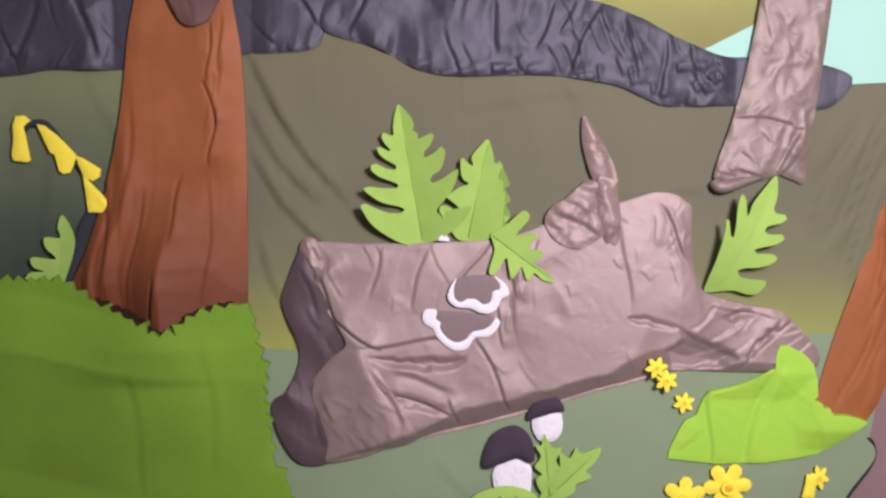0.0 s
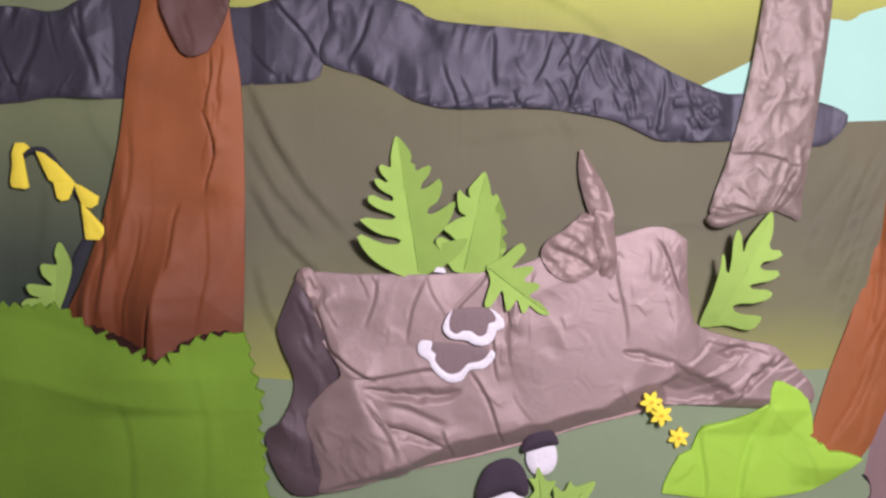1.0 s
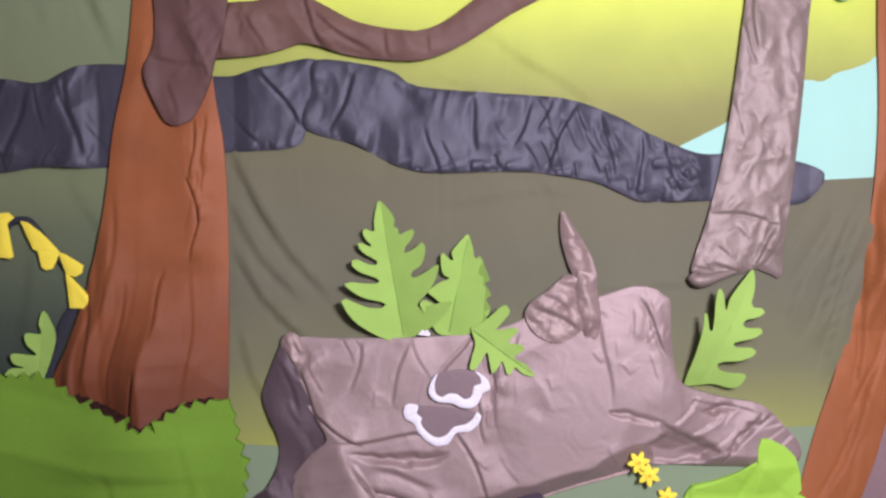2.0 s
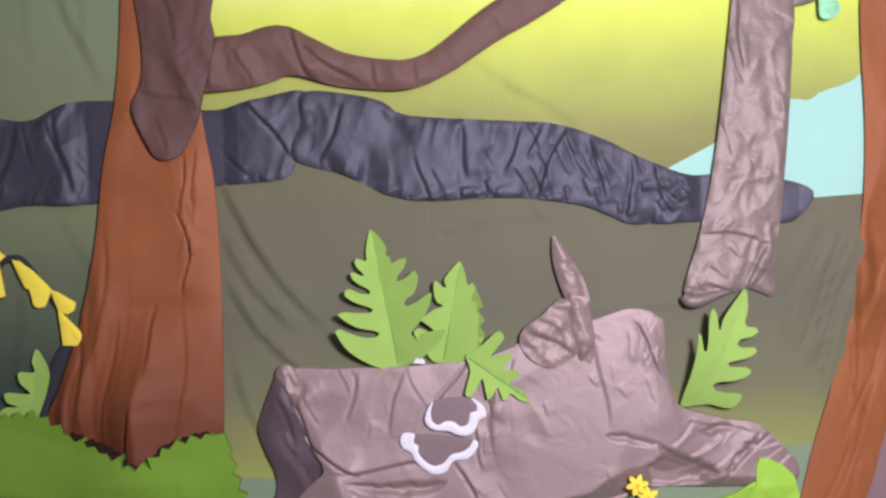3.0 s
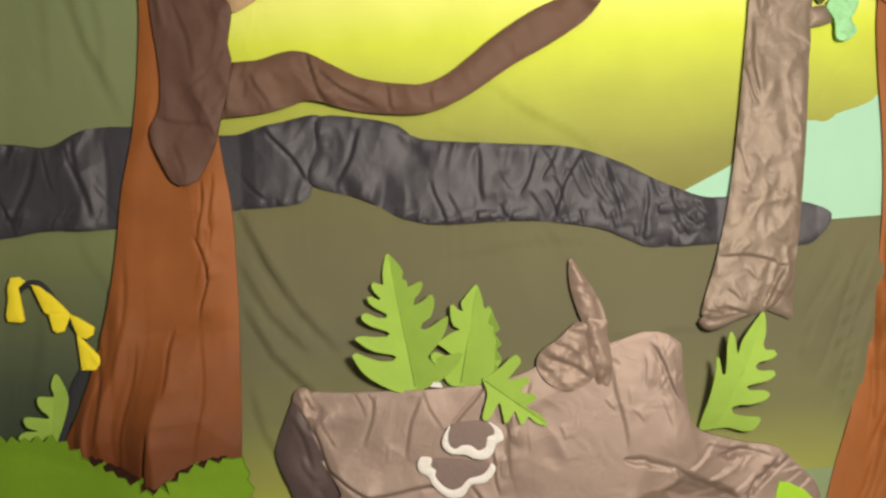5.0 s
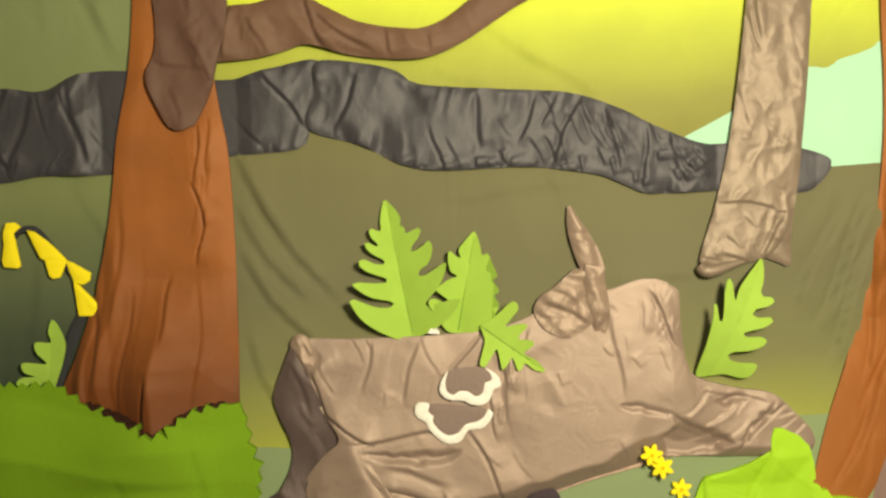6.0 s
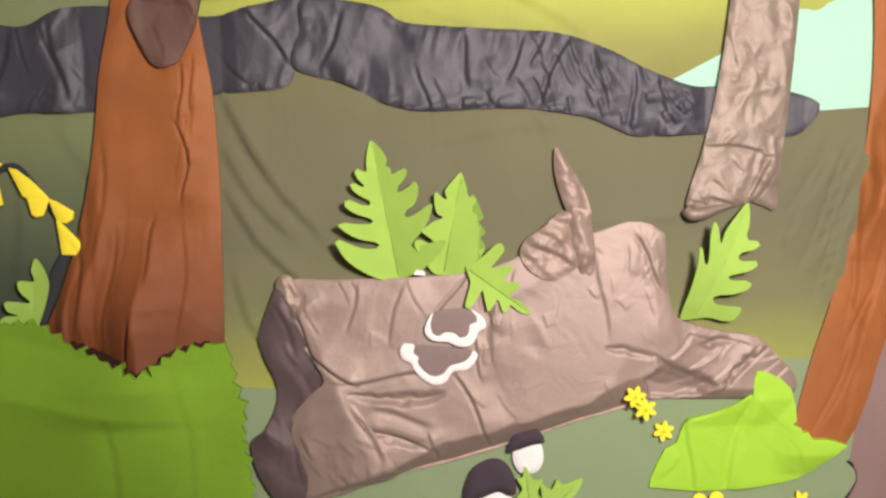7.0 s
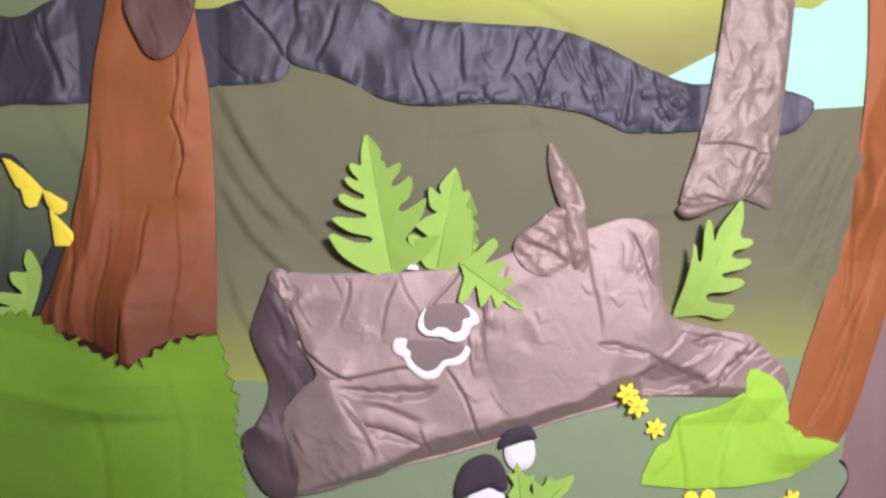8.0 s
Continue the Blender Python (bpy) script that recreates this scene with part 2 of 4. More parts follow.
def scatter(count, x0, x1, z0, z1, turn, spread, length, width, depth, seed):
    """Many small folds at random places of a stretch, turned by about so many degrees from upright."""
    rnd, out = random.Random(seed), []
    for _ in range(count):
        x, z, u = rnd.uniform(x0, x1), rnd.uniform(z0, z1), radians(turn + rnd.uniform(-spread, spread))
        l, k = length * rnd.uniform(0.4, 1.3), rnd.uniform(0.4, 1.2)
        dx, dz = math.sin(u) * l / 2, math.cos(u) * l / 2
        out.append((x - dx, z + dz, x + dx, z - dz, width * rnd.uniform(0.7, 1.5), depth * k))
    return out


def curve_through(points, step, closed=True):
    """A smooth line through a few corner points (Catmull-Rom), with points about step metres apart."""
    p = [np.array(q, float) for q in points]
    n, out = len(p), []
    for i in range(n if closed else n - 1):
        a, b, c, d = (p[(i + k) % n] if closed else p[min(max(i + k, 0), n - 1)] for k in (-1, 0, 1, 2))
        k = max(1, int(np.linalg.norm(c - b) / step))
        for j in range(k):
            t = j / k
            out.append(0.5 * (2 * b + (c - a) * t + (2 * a - 5 * b + 4 * c - d) * t * t + (3 * b - a - 3 * c + d) * t ** 3))
    if not closed:
        out.append(p[-1])
    return [tuple(q) for q in out]


def straight_through(points, step, closed=True):
    """The same with straight sides and sharp corners."""
    out, n = [], len(points)
    for i in range(n if closed else n - 1):
        a, b = np.array(points[i], float), np.array(points[(i + 1) % n], float)
        k = max(1, int(np.linalg.norm(b - a) / step))
        out += [tuple(a + (b - a) * j / k) for j in range(k)]
    return out if closed else out + [tuple(points[-1])]


def limb(spine, step=0.012):
    """The outline of a limb from its middle line: rows of x, z and half-width."""
    line = np.array(curve_through(spine, step, False))
    xz, w = line[:, :2], line[:, 2]
    d = np.gradient(xz, axis=0)
    d /= np.linalg.norm(d, axis=1)[:, None]
    side = np.stack([d[:, 1], -d[:, 0]], 1) * w[:, None]
    return [tuple(q) for q in xz + side] + [tuple(q) for q in (xz - side)[::-1]]


def zigzag(points, tooth, depth, seed=1):
    """A pinked edge along a line: pointed teeth to the line's left, uneven as scissors leave them."""
    rnd, line, out = random.Random(seed), np.array(straight_through(points, tooth / 2, False)), []
    for i in range(len(line)):
        d = line[min(i + 1, len(line) - 1)] - line[max(i - 1, 0)]
        d = d / np.linalg.norm(d)
        k = depth * (0.15 + 1.3 * rnd.random()) if i % 2 else -depth * 0.25
        out.append(tuple(line[i] + np.array((-d[1], d[0])) * k + d * tooth * 0.2 * (rnd.random() - 0.5)))
    return out


def inside(x, z, poly):
    r, n = np.zeros(x.shape, bool), len(poly)
    for i in range(n):
        (x0, z0), (x1, z1) = poly[i], poly[i - 1]
        if z0 != z1:
            r ^= ((z0 > z) != (z1 > z)) & (x < (x1 - x0) * (z - z0) / (z1 - z0) + x0)
    return r


def edge_distance(x, z, poly):
    best = np.full(x.shape, 9.0)
    for i in range(len(poly)):
        a, b = np.array(poly[i - 1]), np.array(poly[i])
        ab = b - a
        t = np.clip(((x - a[0]) * ab[0] + (z - a[1]) * ab[1]) / max(ab @ ab, 1e-12), 0, 1)
        best = np.minimum(best, np.hypot(x - a[0] - t * ab[0], z - a[1] - t * ab[1]))
    return best


from mathutils import geometry


def sheet(name, poly, y, material, parent=None, puff=0.0, roll=0.02, lip=0.001, height=None, res=0.008, thick=0.002, crease_line=None, label=""):
    """A piece of cloth or felt cut to an outline in x and z: its front is raised by puff from the edge inwards over roll metres,
    by height(x, z, d) besides (d: metres from the edge), and it has a rim and a back. y: the depth of its back."""
    poly = [p for i, p in enumerate(poly) if math.dist(p, poly[i - 1]) > 1e-4]
    px, pz = np.array(poly).T
    gx, gz = np.meshgrid(np.arange(px.min(), px.max(), res), np.arange(pz.min(), pz.max(), res * 0.87))
    gx = gx + (np.arange(gx.shape[0]) % 2)[:, None] * res / 2
    gx, gz = gx.ravel(), gz.ravel()
    keep = inside(gx, gz, poly)
    gx, gz = gx[keep], gz[keep]
    keep = edge_distance(gx, gz, poly) > res * 0.45
    gx, gz = gx[keep], gz[keep]
    n = len(poly)
    pts = [Vector(p) for p in poly] + [Vector(p) for p in zip(gx, gz)]
    extra = []
    if crease_line:
        extra = [(len(pts) + i, len(pts) + i + 1) for i in range(len(crease_line) - 1)]
        pts += [Vector(p) for p in crease_line]
    out = geometry.delaunay_2d_cdt(pts, extra, [list(range(n))], 1, 1e-6)
    v = np.array([tuple(q) for q in out[0]])
    d = edge_distance(v[:, 0], v[:, 1], poly)
    k = np.clip(d / roll, 0, 1)
    h = lip + thick + puff * k * (2 - k)
    if height:
        h = h + height(v[:, 0], v[:, 1], d)
    h = np.maximum(h, thick)
    faces = [tuple(f) for f in out[2]]
    m = len(v)
    verts = [(a, y - b, c) for (a, c), b in zip(v, h)] + [(a, y - (b - thick if crease_line else 0), c) for (a, c), b in zip(v, h)]
    rim = {}
    fixed = []
    for f in faces:
        a, b, c = (v[i] for i in f[:3])
        f = f if (b[0] - a[0]) * (c[1] - a[1]) - (b[1] - a[1]) * (c[0] - a[0]) > 0 else f[::-1]
        fixed.append(f)
        for i in range(len(f)):
            e = (f[i - 1], f[i])
            rim[e] = rim.get(e, 0) + 1
    sides = [(b, a, a + m, b + m) for a, b in rim if (b, a) not in rim]
    mesh = bpy.data.meshes.new(name)
    mesh.from_pydata(verts, [], fixed + [tuple(i + m for i in f[::-1]) for f in fixed] + sides)
    mesh.materials.append(material)
    smooth = [True] * len(fixed) + [False] * (len(fixed) + len(sides))
    mesh.polygons.foreach_set("use_smooth", smooth)
    mesh.update()
    # a cut edge is crisp
    cut = {frozenset((a + o, b + o)) for a, b in rim if (b, a) not in rim for o in (0, m)}
    mesh.attributes.new("sharp_edge", "BOOLEAN", "EDGE").data.foreach_set("value", [frozenset(e.vertices) in cut for e in mesh.edges])
    ob = new(name, mesh)
    if parent:
        ob.parent = parent
    return tagged(ob, label)


def part(name, bm, material, parent=None, label="", smooth=True):
    mesh = bpy.data.meshes.new(name)
    bmesh.ops.recalc_face_normals(bm, faces=bm.faces)
    bm.to_mesh(mesh)
    bm.free()
    mesh.materials.append(material)
    mesh.polygons.foreach_set("use_smooth", [smooth] * len(mesh.polygons))
    ob = new(name, mesh)
    if parent:
        ob.parent = parent
    return tagged(ob, label)


def thing(name, label, category, group="", kind=""):
    return tagged(new(name), label, category, group, kind)


def box(bm, x0, x1, y0, y1, z0, z1):
    r = bmesh.ops.create_cube(bm, size=1)
    bmesh.ops.scale(bm, vec=(x1 - x0, y1 - y0, z1 - z0), verts=r["verts"])
    bmesh.ops.translate(bm, vec=((x0 + x1) / 2, (y0 + y1) / 2, (z0 + z1) / 2), verts=r["verts"])


def cord(name, points, radius, material, parent=None, label=""):
    """A round cord or rolled hem along a line of x, y, z and a radius factor."""
    line = curve_through(points, radius * 2, False)
    bm, rings = bmesh.new(), []
    for i, q in enumerate(line):
        q = np.array(q)
        t = Vector(np.array(line[min(i + 1, len(line) - 1)])[:3] - np.array(line[max(i - 1, 0)])[:3]).normalized()
        a = t.cross(Vector((0, 1, 0))).normalized()
        b = t.cross(a)
        rings.append([bm.verts.new(Vector(q[:3]) + (a * math.cos(u) + b * math.sin(u)) * float(radius * q[3])) for u in np.arange(8) * math.tau / 8])
    for r0, r1 in zip(rings, rings[1:]):
        for i in range(8):
            bm.faces.new((r0[i - 1], r0[i], r1[i], r1[i - 1]))
    bm.faces.new(rings[0][::-1])
    bm.faces.new(rings[-1])
    return part(name, bm, material, parent, label)


# ---- the room round the hanging ----
def slab(name, x0, x1, y0, y1, z0, z1, material, label, category):
    bm = bmesh.new()
    box(bm, x0, x1, y0, y1, z0, z1)
    return tagged(part(name, bm, material, smooth=False), label, category, kind="structure")


slab("floor", -2.4, 2.4, -3.8, 0.2, -0.1, 0.0, mat_floor, "plain grey carpet floor of the room", "floor")
slab("ceiling", -2.4, 2.4, -3.8, 0.2, 2.72, 2.82, mat_paint, "plain off-white ceiling of the room", "ceiling")
slab("wall_north", -2.4, 2.4, 0.10, 0.2, 0.0, 2.72, mat_paint, "plain off-white wall behind the cloth hanging", "wall")
slab("wall_south", -2.4, 2.4, -3.8, -3.7, 0.0, 2.72, mat_paint, "plain off-white wall facing the hanging", "wall")
slab("wall_west", -2.4, -2.3, -3.7, 0.10, 0.0, 2.72, mat_paint, "plain off-white side wall", "wall")
slab("wall_east", 2.3, 2.4, -3.7, 0.10, 0.0, 2.72, mat_paint, "plain off-white side wall", "wall")

# ---- the cloth hanging: dyed panels ----
hanging = thing("backdrop", "hand-sewn fabric woodland wall hanging of dyed cloth panels", "wall hanging", kind="structure")


def drape(folds, amp=0.004, wide=0.16, tall=0.5, turn=0.0, seed=3):
    def height(x, z, d):
        return crumple(x, z, wide, tall, amp, seed, turn) + creases(x, z, folds)
    return height


def rect(x0, x1, z0, z1, step=0.03):
    return straight_through([(x0, z0), (x1, z0), (x1, z1), (x0, z1)], step)


sheet("sky_panel", rect(-0.62, 0.86, 1.44, 2.25), 0.0105, mat_sky, hanging, res=0.012, thick=0.001, height=drape([
    (0.10, 1.770, 0.224, 1.694, 0.008, 0.01), (0.19, 1.718, 0.313, 1.628, 0.009, 0.012), (0.03, 1.685, 0.119, 1.647, 0.007, 0.008),
    (0.78, 1.80, 0.683, 1.683, 0.009, 0.012), (0.45, 1.72, 0.50, 1.64, 0.008, 0.006)], 0.0015, 0.3, 0.3), label="bright yellow cloth fading to olive")
hill_poly = straight_through([(0.44, 1.515), (0.467, 1.553), (0.546, 1.592), (0.682, 1.673), (0.734, 1.697), (0.806, 1.709), (0.862, 1.712), (0.87, 1.485), (0.60, 1.485)], 0.02)
sheet("far_hill_panel", hill_poly, 0.0085, mat_mint, hanging, res=0.012, lip=0.001, thick=0.001, height=drape([
    (0.74, 1.60, 0.73, 1.51, 0.007, 0.004), (0.80, 1.64, 0.79, 1.52, 0.007, 0.004)], 0.002, 0.1, 0.4), label="pale mint cloth hill")
sheet("hillside_panel", straight_through([(-0.50, 1.0), (0.795, 1.0), (0.812, 1.15), (0.862, 1.40), (0.862, 1.497), (0.70, 1.490), (0.55, 1.500), (0.40, 1.520), (0.25, 1.570), (0.0, 1.590), (-0.18, 1.640), (-0.50, 1.620)], 0.03), 0.006, mat_hillside, hanging, res=0.0095, lip=0.001, thick=0.001, height=drape([
    (-0.345, 1.545, -0.180, 1.295, 0.009, 0.0149), (-0.340, 1.444, -0.230, 1.290, 0.009, 0.0121), (-0.335, 1.361, -0.215, 1.205, 0.009, 0.0162),
    (-0.33, 1.505, -0.255, 1.40, 0.008, 0.0068), (-0.33, 1.22, -0.27, 1.06, 0.009, 0.0081),
    (0.80, 1.43, 0.700, 1.215, 0.010, 0.023), (0.745, 1.42, 0.66, 1.24, 0.009, 0.0189), (0.79, 1.34, 0.72, 1.15, 0.009, 0.0189), (0.72, 1.46, 0.655, 1.34, 0.008, 0.0108),
    (0.221, 1.495, 0.245, 1.445, 0.006, 0.0041), (0.314, 1.300, 0.484, 1.301, 0.006, 0.0054), (0.03, 1.46, 0.28, 1.47, 0.012, 0.0041)], 0.002, 0.25, 0.4, 25),
    label="olive cloth fading to yellow at its hem")
sheet("forest_panel", rect(-1.10, -0.44, 0.92, 2.25), 0.0065, mat_forest, hanging, res=0.011, lip=0.001, thick=0.001, height=drape([
    (-0.640, 1.99, -0.555, 1.735, 0.012, 0.009), (-0.59, 1.99, -0.575, 1.80, 0.010, 0.006), (-0.70, 2.0, -0.66, 1.72, 0.016, 0.006),
    (-0.64, 1.51, -0.575, 1.40, 0.010, 0.006), (-0.71, 1.38, -0.735, 1.17, 0.014, 0.008)], 0.007, 0.11, 0.9), label="dark green cloth with vertical folds")
sheet("ground_panel", straight_through([(-1.1, 0.35), (0.70, 0.35), (0.720, 0.68), (0.755, 0.745), (0.783, 0.785), (0.799, 0.815), (0.797, 0.832), (0.786, 0.848), (0.797, 0.92), (0.80, 1.049), (0.30, 1.032), (-0.262, 1.012), (-0.40, 1.02), (-1.1, 1.03)], 0.03),
      0.004, mat_ground, hanging, res=0.011, lip=0.001, thick=0.001, height=drape([
    (0.62, 0.80, 0.60, 0.72, 0.010, 0.006), (0.54, 0.80, 0.53, 0.70, 0.010, 0.005), (0.0, 0.80, 0.06, 0.72, 0.012, 0.004)], 0.0018, 0.2, 0.35), label="sage green cloth meadow")

# folded sheet added in place of the mauve-grey wall beyond the edge
curtain = thing("curtain", "folded mauve sheet in place of the wall past the backdrop's edge", "curtain")
sheet("cloth", rect(0.70, 1.35, 0.30, 2.20), 0.045, mat_mauve, curtain, res=0.014, thick=0.001, height=drape([
    (0.84, 1.00, 0.825, 0.70, 0.012, 0.010), (0.88, 1.6, 0.885, 0.7, 0.015, 0.012), (0.95, 1.6, 0.96, 0.7, 0.015, 0.012)], 0.008, 0.14, 0.9))
cord("piping", [(0.782, 0.001, 0.851, 0.9), (0.789, 0.0, 0.847, 1.5), (0.798, 0.001, 0.832, 0.5), (0.800, 0.002, 0.815, 0.5), (0.794, 0.002, 0.800, 0.8), (0.784, 0.001, 0.785, 1.3), (0.770, 0.0, 0.766, 1.5), (0.756, 0.0, 0.745, 1.5), (0.74, 0.0, 0.715, 1.3)], 0.0019, mat_cord, curtain, "black piping")

# ---- the dark fallen bough ----
BOUGH_Y = 0.0065


def ruched(seed, folds=()):
    def height(x, z, d):
        edge = np.exp(-d / 0.03)
        under = np.clip(np.minimum(np.abs(x + 0.455) - 0.12, np.abs(x - 0.61) - 0.085) / 0.03, 0.12, 1)  # pressed flat beneath the trunks
        return under * (0.006 + crumple(x, z, 0.11, 0.18, 0.002, seed, -20) + edge * facets(x, z, 0.022, 0.7, seed + 3, -10, 25, 3, 0.6) + facets(x, z, 0.06, 0.24, seed + 5, -22, 16, 4, 0.55) + creases(x, z, list(folds) + BOUGH_FOLDS))
    return height


BOUGH_FOLDS = scatter(34, -0.12, 0.50, 1.470, 1.525, 18, 18, 0.03, 0.0035, 0.009, 14) + scatter(20, 0.02, 0.46, 1.53, 1.63, 24, 10, 0.07, 0.0035, 0.0055, 15) + scatter(18, -0.8, -0.22, 1.53, 1.57, -20, 25, 0.045, 0.003, 0.006, 16) + scatter(9, -0.8, -0.5, 1.56, 1.68, 28, 10, 0.10, 0.004, 0.006, 26)
bough = thing("fallen_bough", "long charcoal satin bough, stuffed and puckered along its seams", "branch")
sheet("thick_end", curve_through([(-1.05, 1.69), (-0.767, 1.683), (-0.684, 1.676), (-0.611, 1.704), (-0.523, 1.706), (-0.358, 1.684), (-0.28, 1.698), (-0.180, 1.710),
      (-0.185, 1.62), (-0.203, 1.587), (-0.225, 1.556), (-0.347, 1.547), (-0.45, 1.538), (-0.559, 1.522), (-0.689, 1.523), (-0.772, 1.512), (-1.05, 1.49)], 0.012),
      BOUGH_Y, mat_char, bough, puff=0.002, roll=0.012, height=ruched(11, [(-0.275, 1.690, -0.211, 1.600, 0.006, 0.008), (-0.345, 1.63, -0.290, 1.568, 0.006, 0.006),
      (-0.63, 1.69, -0.60, 1.54, 0.012, 0.008), (-0.70, 1.66, -0.74, 1.53, 0.012, 0.007), (-0.575, 1.69, -0.57, 1.55, 0.008, 0.006)]), res=0.0036)
sheet("thin_end", curve_through([(-0.205, 1.592), (-0.192, 1.66), (-0.186, 1.709), (-0.104, 1.704), (-0.043, 1.688), (-0.003, 1.663), (0.13, 1.650), (0.262, 1.638), (0.343, 1.611), (0.412, 1.575), (0.492, 1.541),
      (0.553, 1.538), (0.664, 1.527), (0.722, 1.502), (0.701, 1.460), (0.66, 1.446), (0.518, 1.455), (0.406, 1.454), (0.366, 1.467), (0.317, 1.489), (0.256, 1.501), (0.175, 1.510), (0.021, 1.509), (-0.05, 1.526), (-0.11, 1.558)], 0.012),
      BOUGH_Y - 0.002, mat_char, bough, puff=0.002, roll=0.012, height=ruched(17, [(-0.11, 1.68, -0.15, 1.59, 0.008, 0.008), (0.205, 1.628, 0.175, 1.555, 0.006, 0.007), (0.285, 1.632, 0.235, 1.525, 0.006, 0.008),
      (0.332, 1.610, 0.350, 1.500, 0.007, 0.007), (0.40, 1.57, 0.395, 1.47, 0.006, 0.006), (0.24, 1.635, 0.215, 1.58, 0.005, 0.006), (0.10, 1.645, 0.11, 1.55, 0.010, 0.006), (0.44, 1.53, 0.47, 1.47, 0.006, 0.005)]), res=0.0036)

# ---- the rust-brown trees ----
TREE_Y = -0.006


def pleats(folds, seed, amp=0.007, wide=0.06, tall=0.6, turn=0.0, pressed=0.0):
    def height(x, z, d):
        return 0.5 * pressed * 0.012 + facets(x, z, 0.035, pressed, seed + 4, 25, 30, 5, 0.5) + crumple(x, z, wide, tall, amp, seed, turn) + creases(x, z, folds)
    return height


def trunk_swell(x, z):
    """Folds that run down the trunk and widen to its foot: flat on the outer side, falling away sharply inwards."""
    full = np.zeros_like(x)
    for line, tall, steep, gentle, low, high in (((-0.503, -0.487, -0.458), 0.044, 0.080, 0.15, 0.98, 1.33), ((-0.607, -0.590, -0.556), 0.016, 0.022, 0.05, 1.10, 1.42), ((-0.640, -0.618, -0.590), 0.014, 0.018, 0.03, 1.08, 1.30)):
        ridge = np.interp(z, (1.08, 1.22, 1.34), line) + 0.006 * np.sin(z * 31)
        top = tall * np.clip((high - z) / 0.16, 0, 1) ** 0.8 * np.clip((z - low + 0.06) / 0.10, 0, 1)
        k = np.where(x < ridge, np.clip(1 - (ridge - x) / steep, 0, 1), np.clip(1 - (x - ridge) / gentle, 0, 1))
        full += top * k
    return full


def trunk_height(folds):
    base = pleats(folds, 23, 0.002, 0.14, 0.7)
    return lambda x, z, d: base(x, z, d) + trunk_swell(x, z) + facets(x, z, 0.06, 0.14, 24, -8, 14, 4, 0.5)


oak = thing("tree", "rust-brown cloth tree trunk with a dark plum branch sewn on", "tree")
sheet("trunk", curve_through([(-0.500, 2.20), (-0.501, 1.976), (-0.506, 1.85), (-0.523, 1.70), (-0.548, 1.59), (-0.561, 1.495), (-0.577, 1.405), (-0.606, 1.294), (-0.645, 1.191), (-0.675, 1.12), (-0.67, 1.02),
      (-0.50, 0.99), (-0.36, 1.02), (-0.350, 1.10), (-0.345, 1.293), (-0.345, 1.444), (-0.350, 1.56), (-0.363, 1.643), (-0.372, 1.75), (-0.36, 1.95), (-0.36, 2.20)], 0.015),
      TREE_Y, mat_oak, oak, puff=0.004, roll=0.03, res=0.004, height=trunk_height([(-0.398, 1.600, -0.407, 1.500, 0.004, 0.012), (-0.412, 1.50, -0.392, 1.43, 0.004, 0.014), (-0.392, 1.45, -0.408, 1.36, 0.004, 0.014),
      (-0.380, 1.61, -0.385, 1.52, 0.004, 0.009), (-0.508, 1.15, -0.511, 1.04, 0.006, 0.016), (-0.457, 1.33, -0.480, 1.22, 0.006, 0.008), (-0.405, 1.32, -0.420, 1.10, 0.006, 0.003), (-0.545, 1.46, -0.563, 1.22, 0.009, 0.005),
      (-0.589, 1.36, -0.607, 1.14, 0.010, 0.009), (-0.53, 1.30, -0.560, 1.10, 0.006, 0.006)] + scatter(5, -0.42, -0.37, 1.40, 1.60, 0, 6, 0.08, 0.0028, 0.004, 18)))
fork = sheet("branch_base", curve_through([(-0.475, 2.20), (-0.480, 1.975), (-0.476, 1.891), (-0.464, 1.787), (-0.470, 1.73), (-0.486, 1.692), (-0.474, 1.652), (-0.450, 1.602), (-0.425, 1.595), (-0.405, 1.603), (-0.374, 1.658), (-0.361, 1.704),
      (-0.345, 1.76), (-0.336, 1.817), (-0.342, 1.844), (-0.333, 1.906), (-0.348, 1.96), (-0.34, 2.20)], 0.012), TREE_Y - 0.012, mat_plum, oak, puff=0.002, roll=0.02, res=0.005,
      height=pleats([(-0.47, 1.72, -0.38, 1.70, 0.006, 0.006), (-0.43, 1.93, -0.40, 1.80, 0.008, 0.005), (-0.44, 1.67, -0.425, 1.61, 0.005, 0.004), (-0.40, 1.75, -0.365, 1.68, 0.006, 0.005)] + scatter(18, -0.47, -0.35, 1.62, 1.97, -25, 30, 0.07, 0.003, 0.0025, 20), 29, 0.003, 0.07, 0.3, 20, 0.4), label="dark plum cloth")
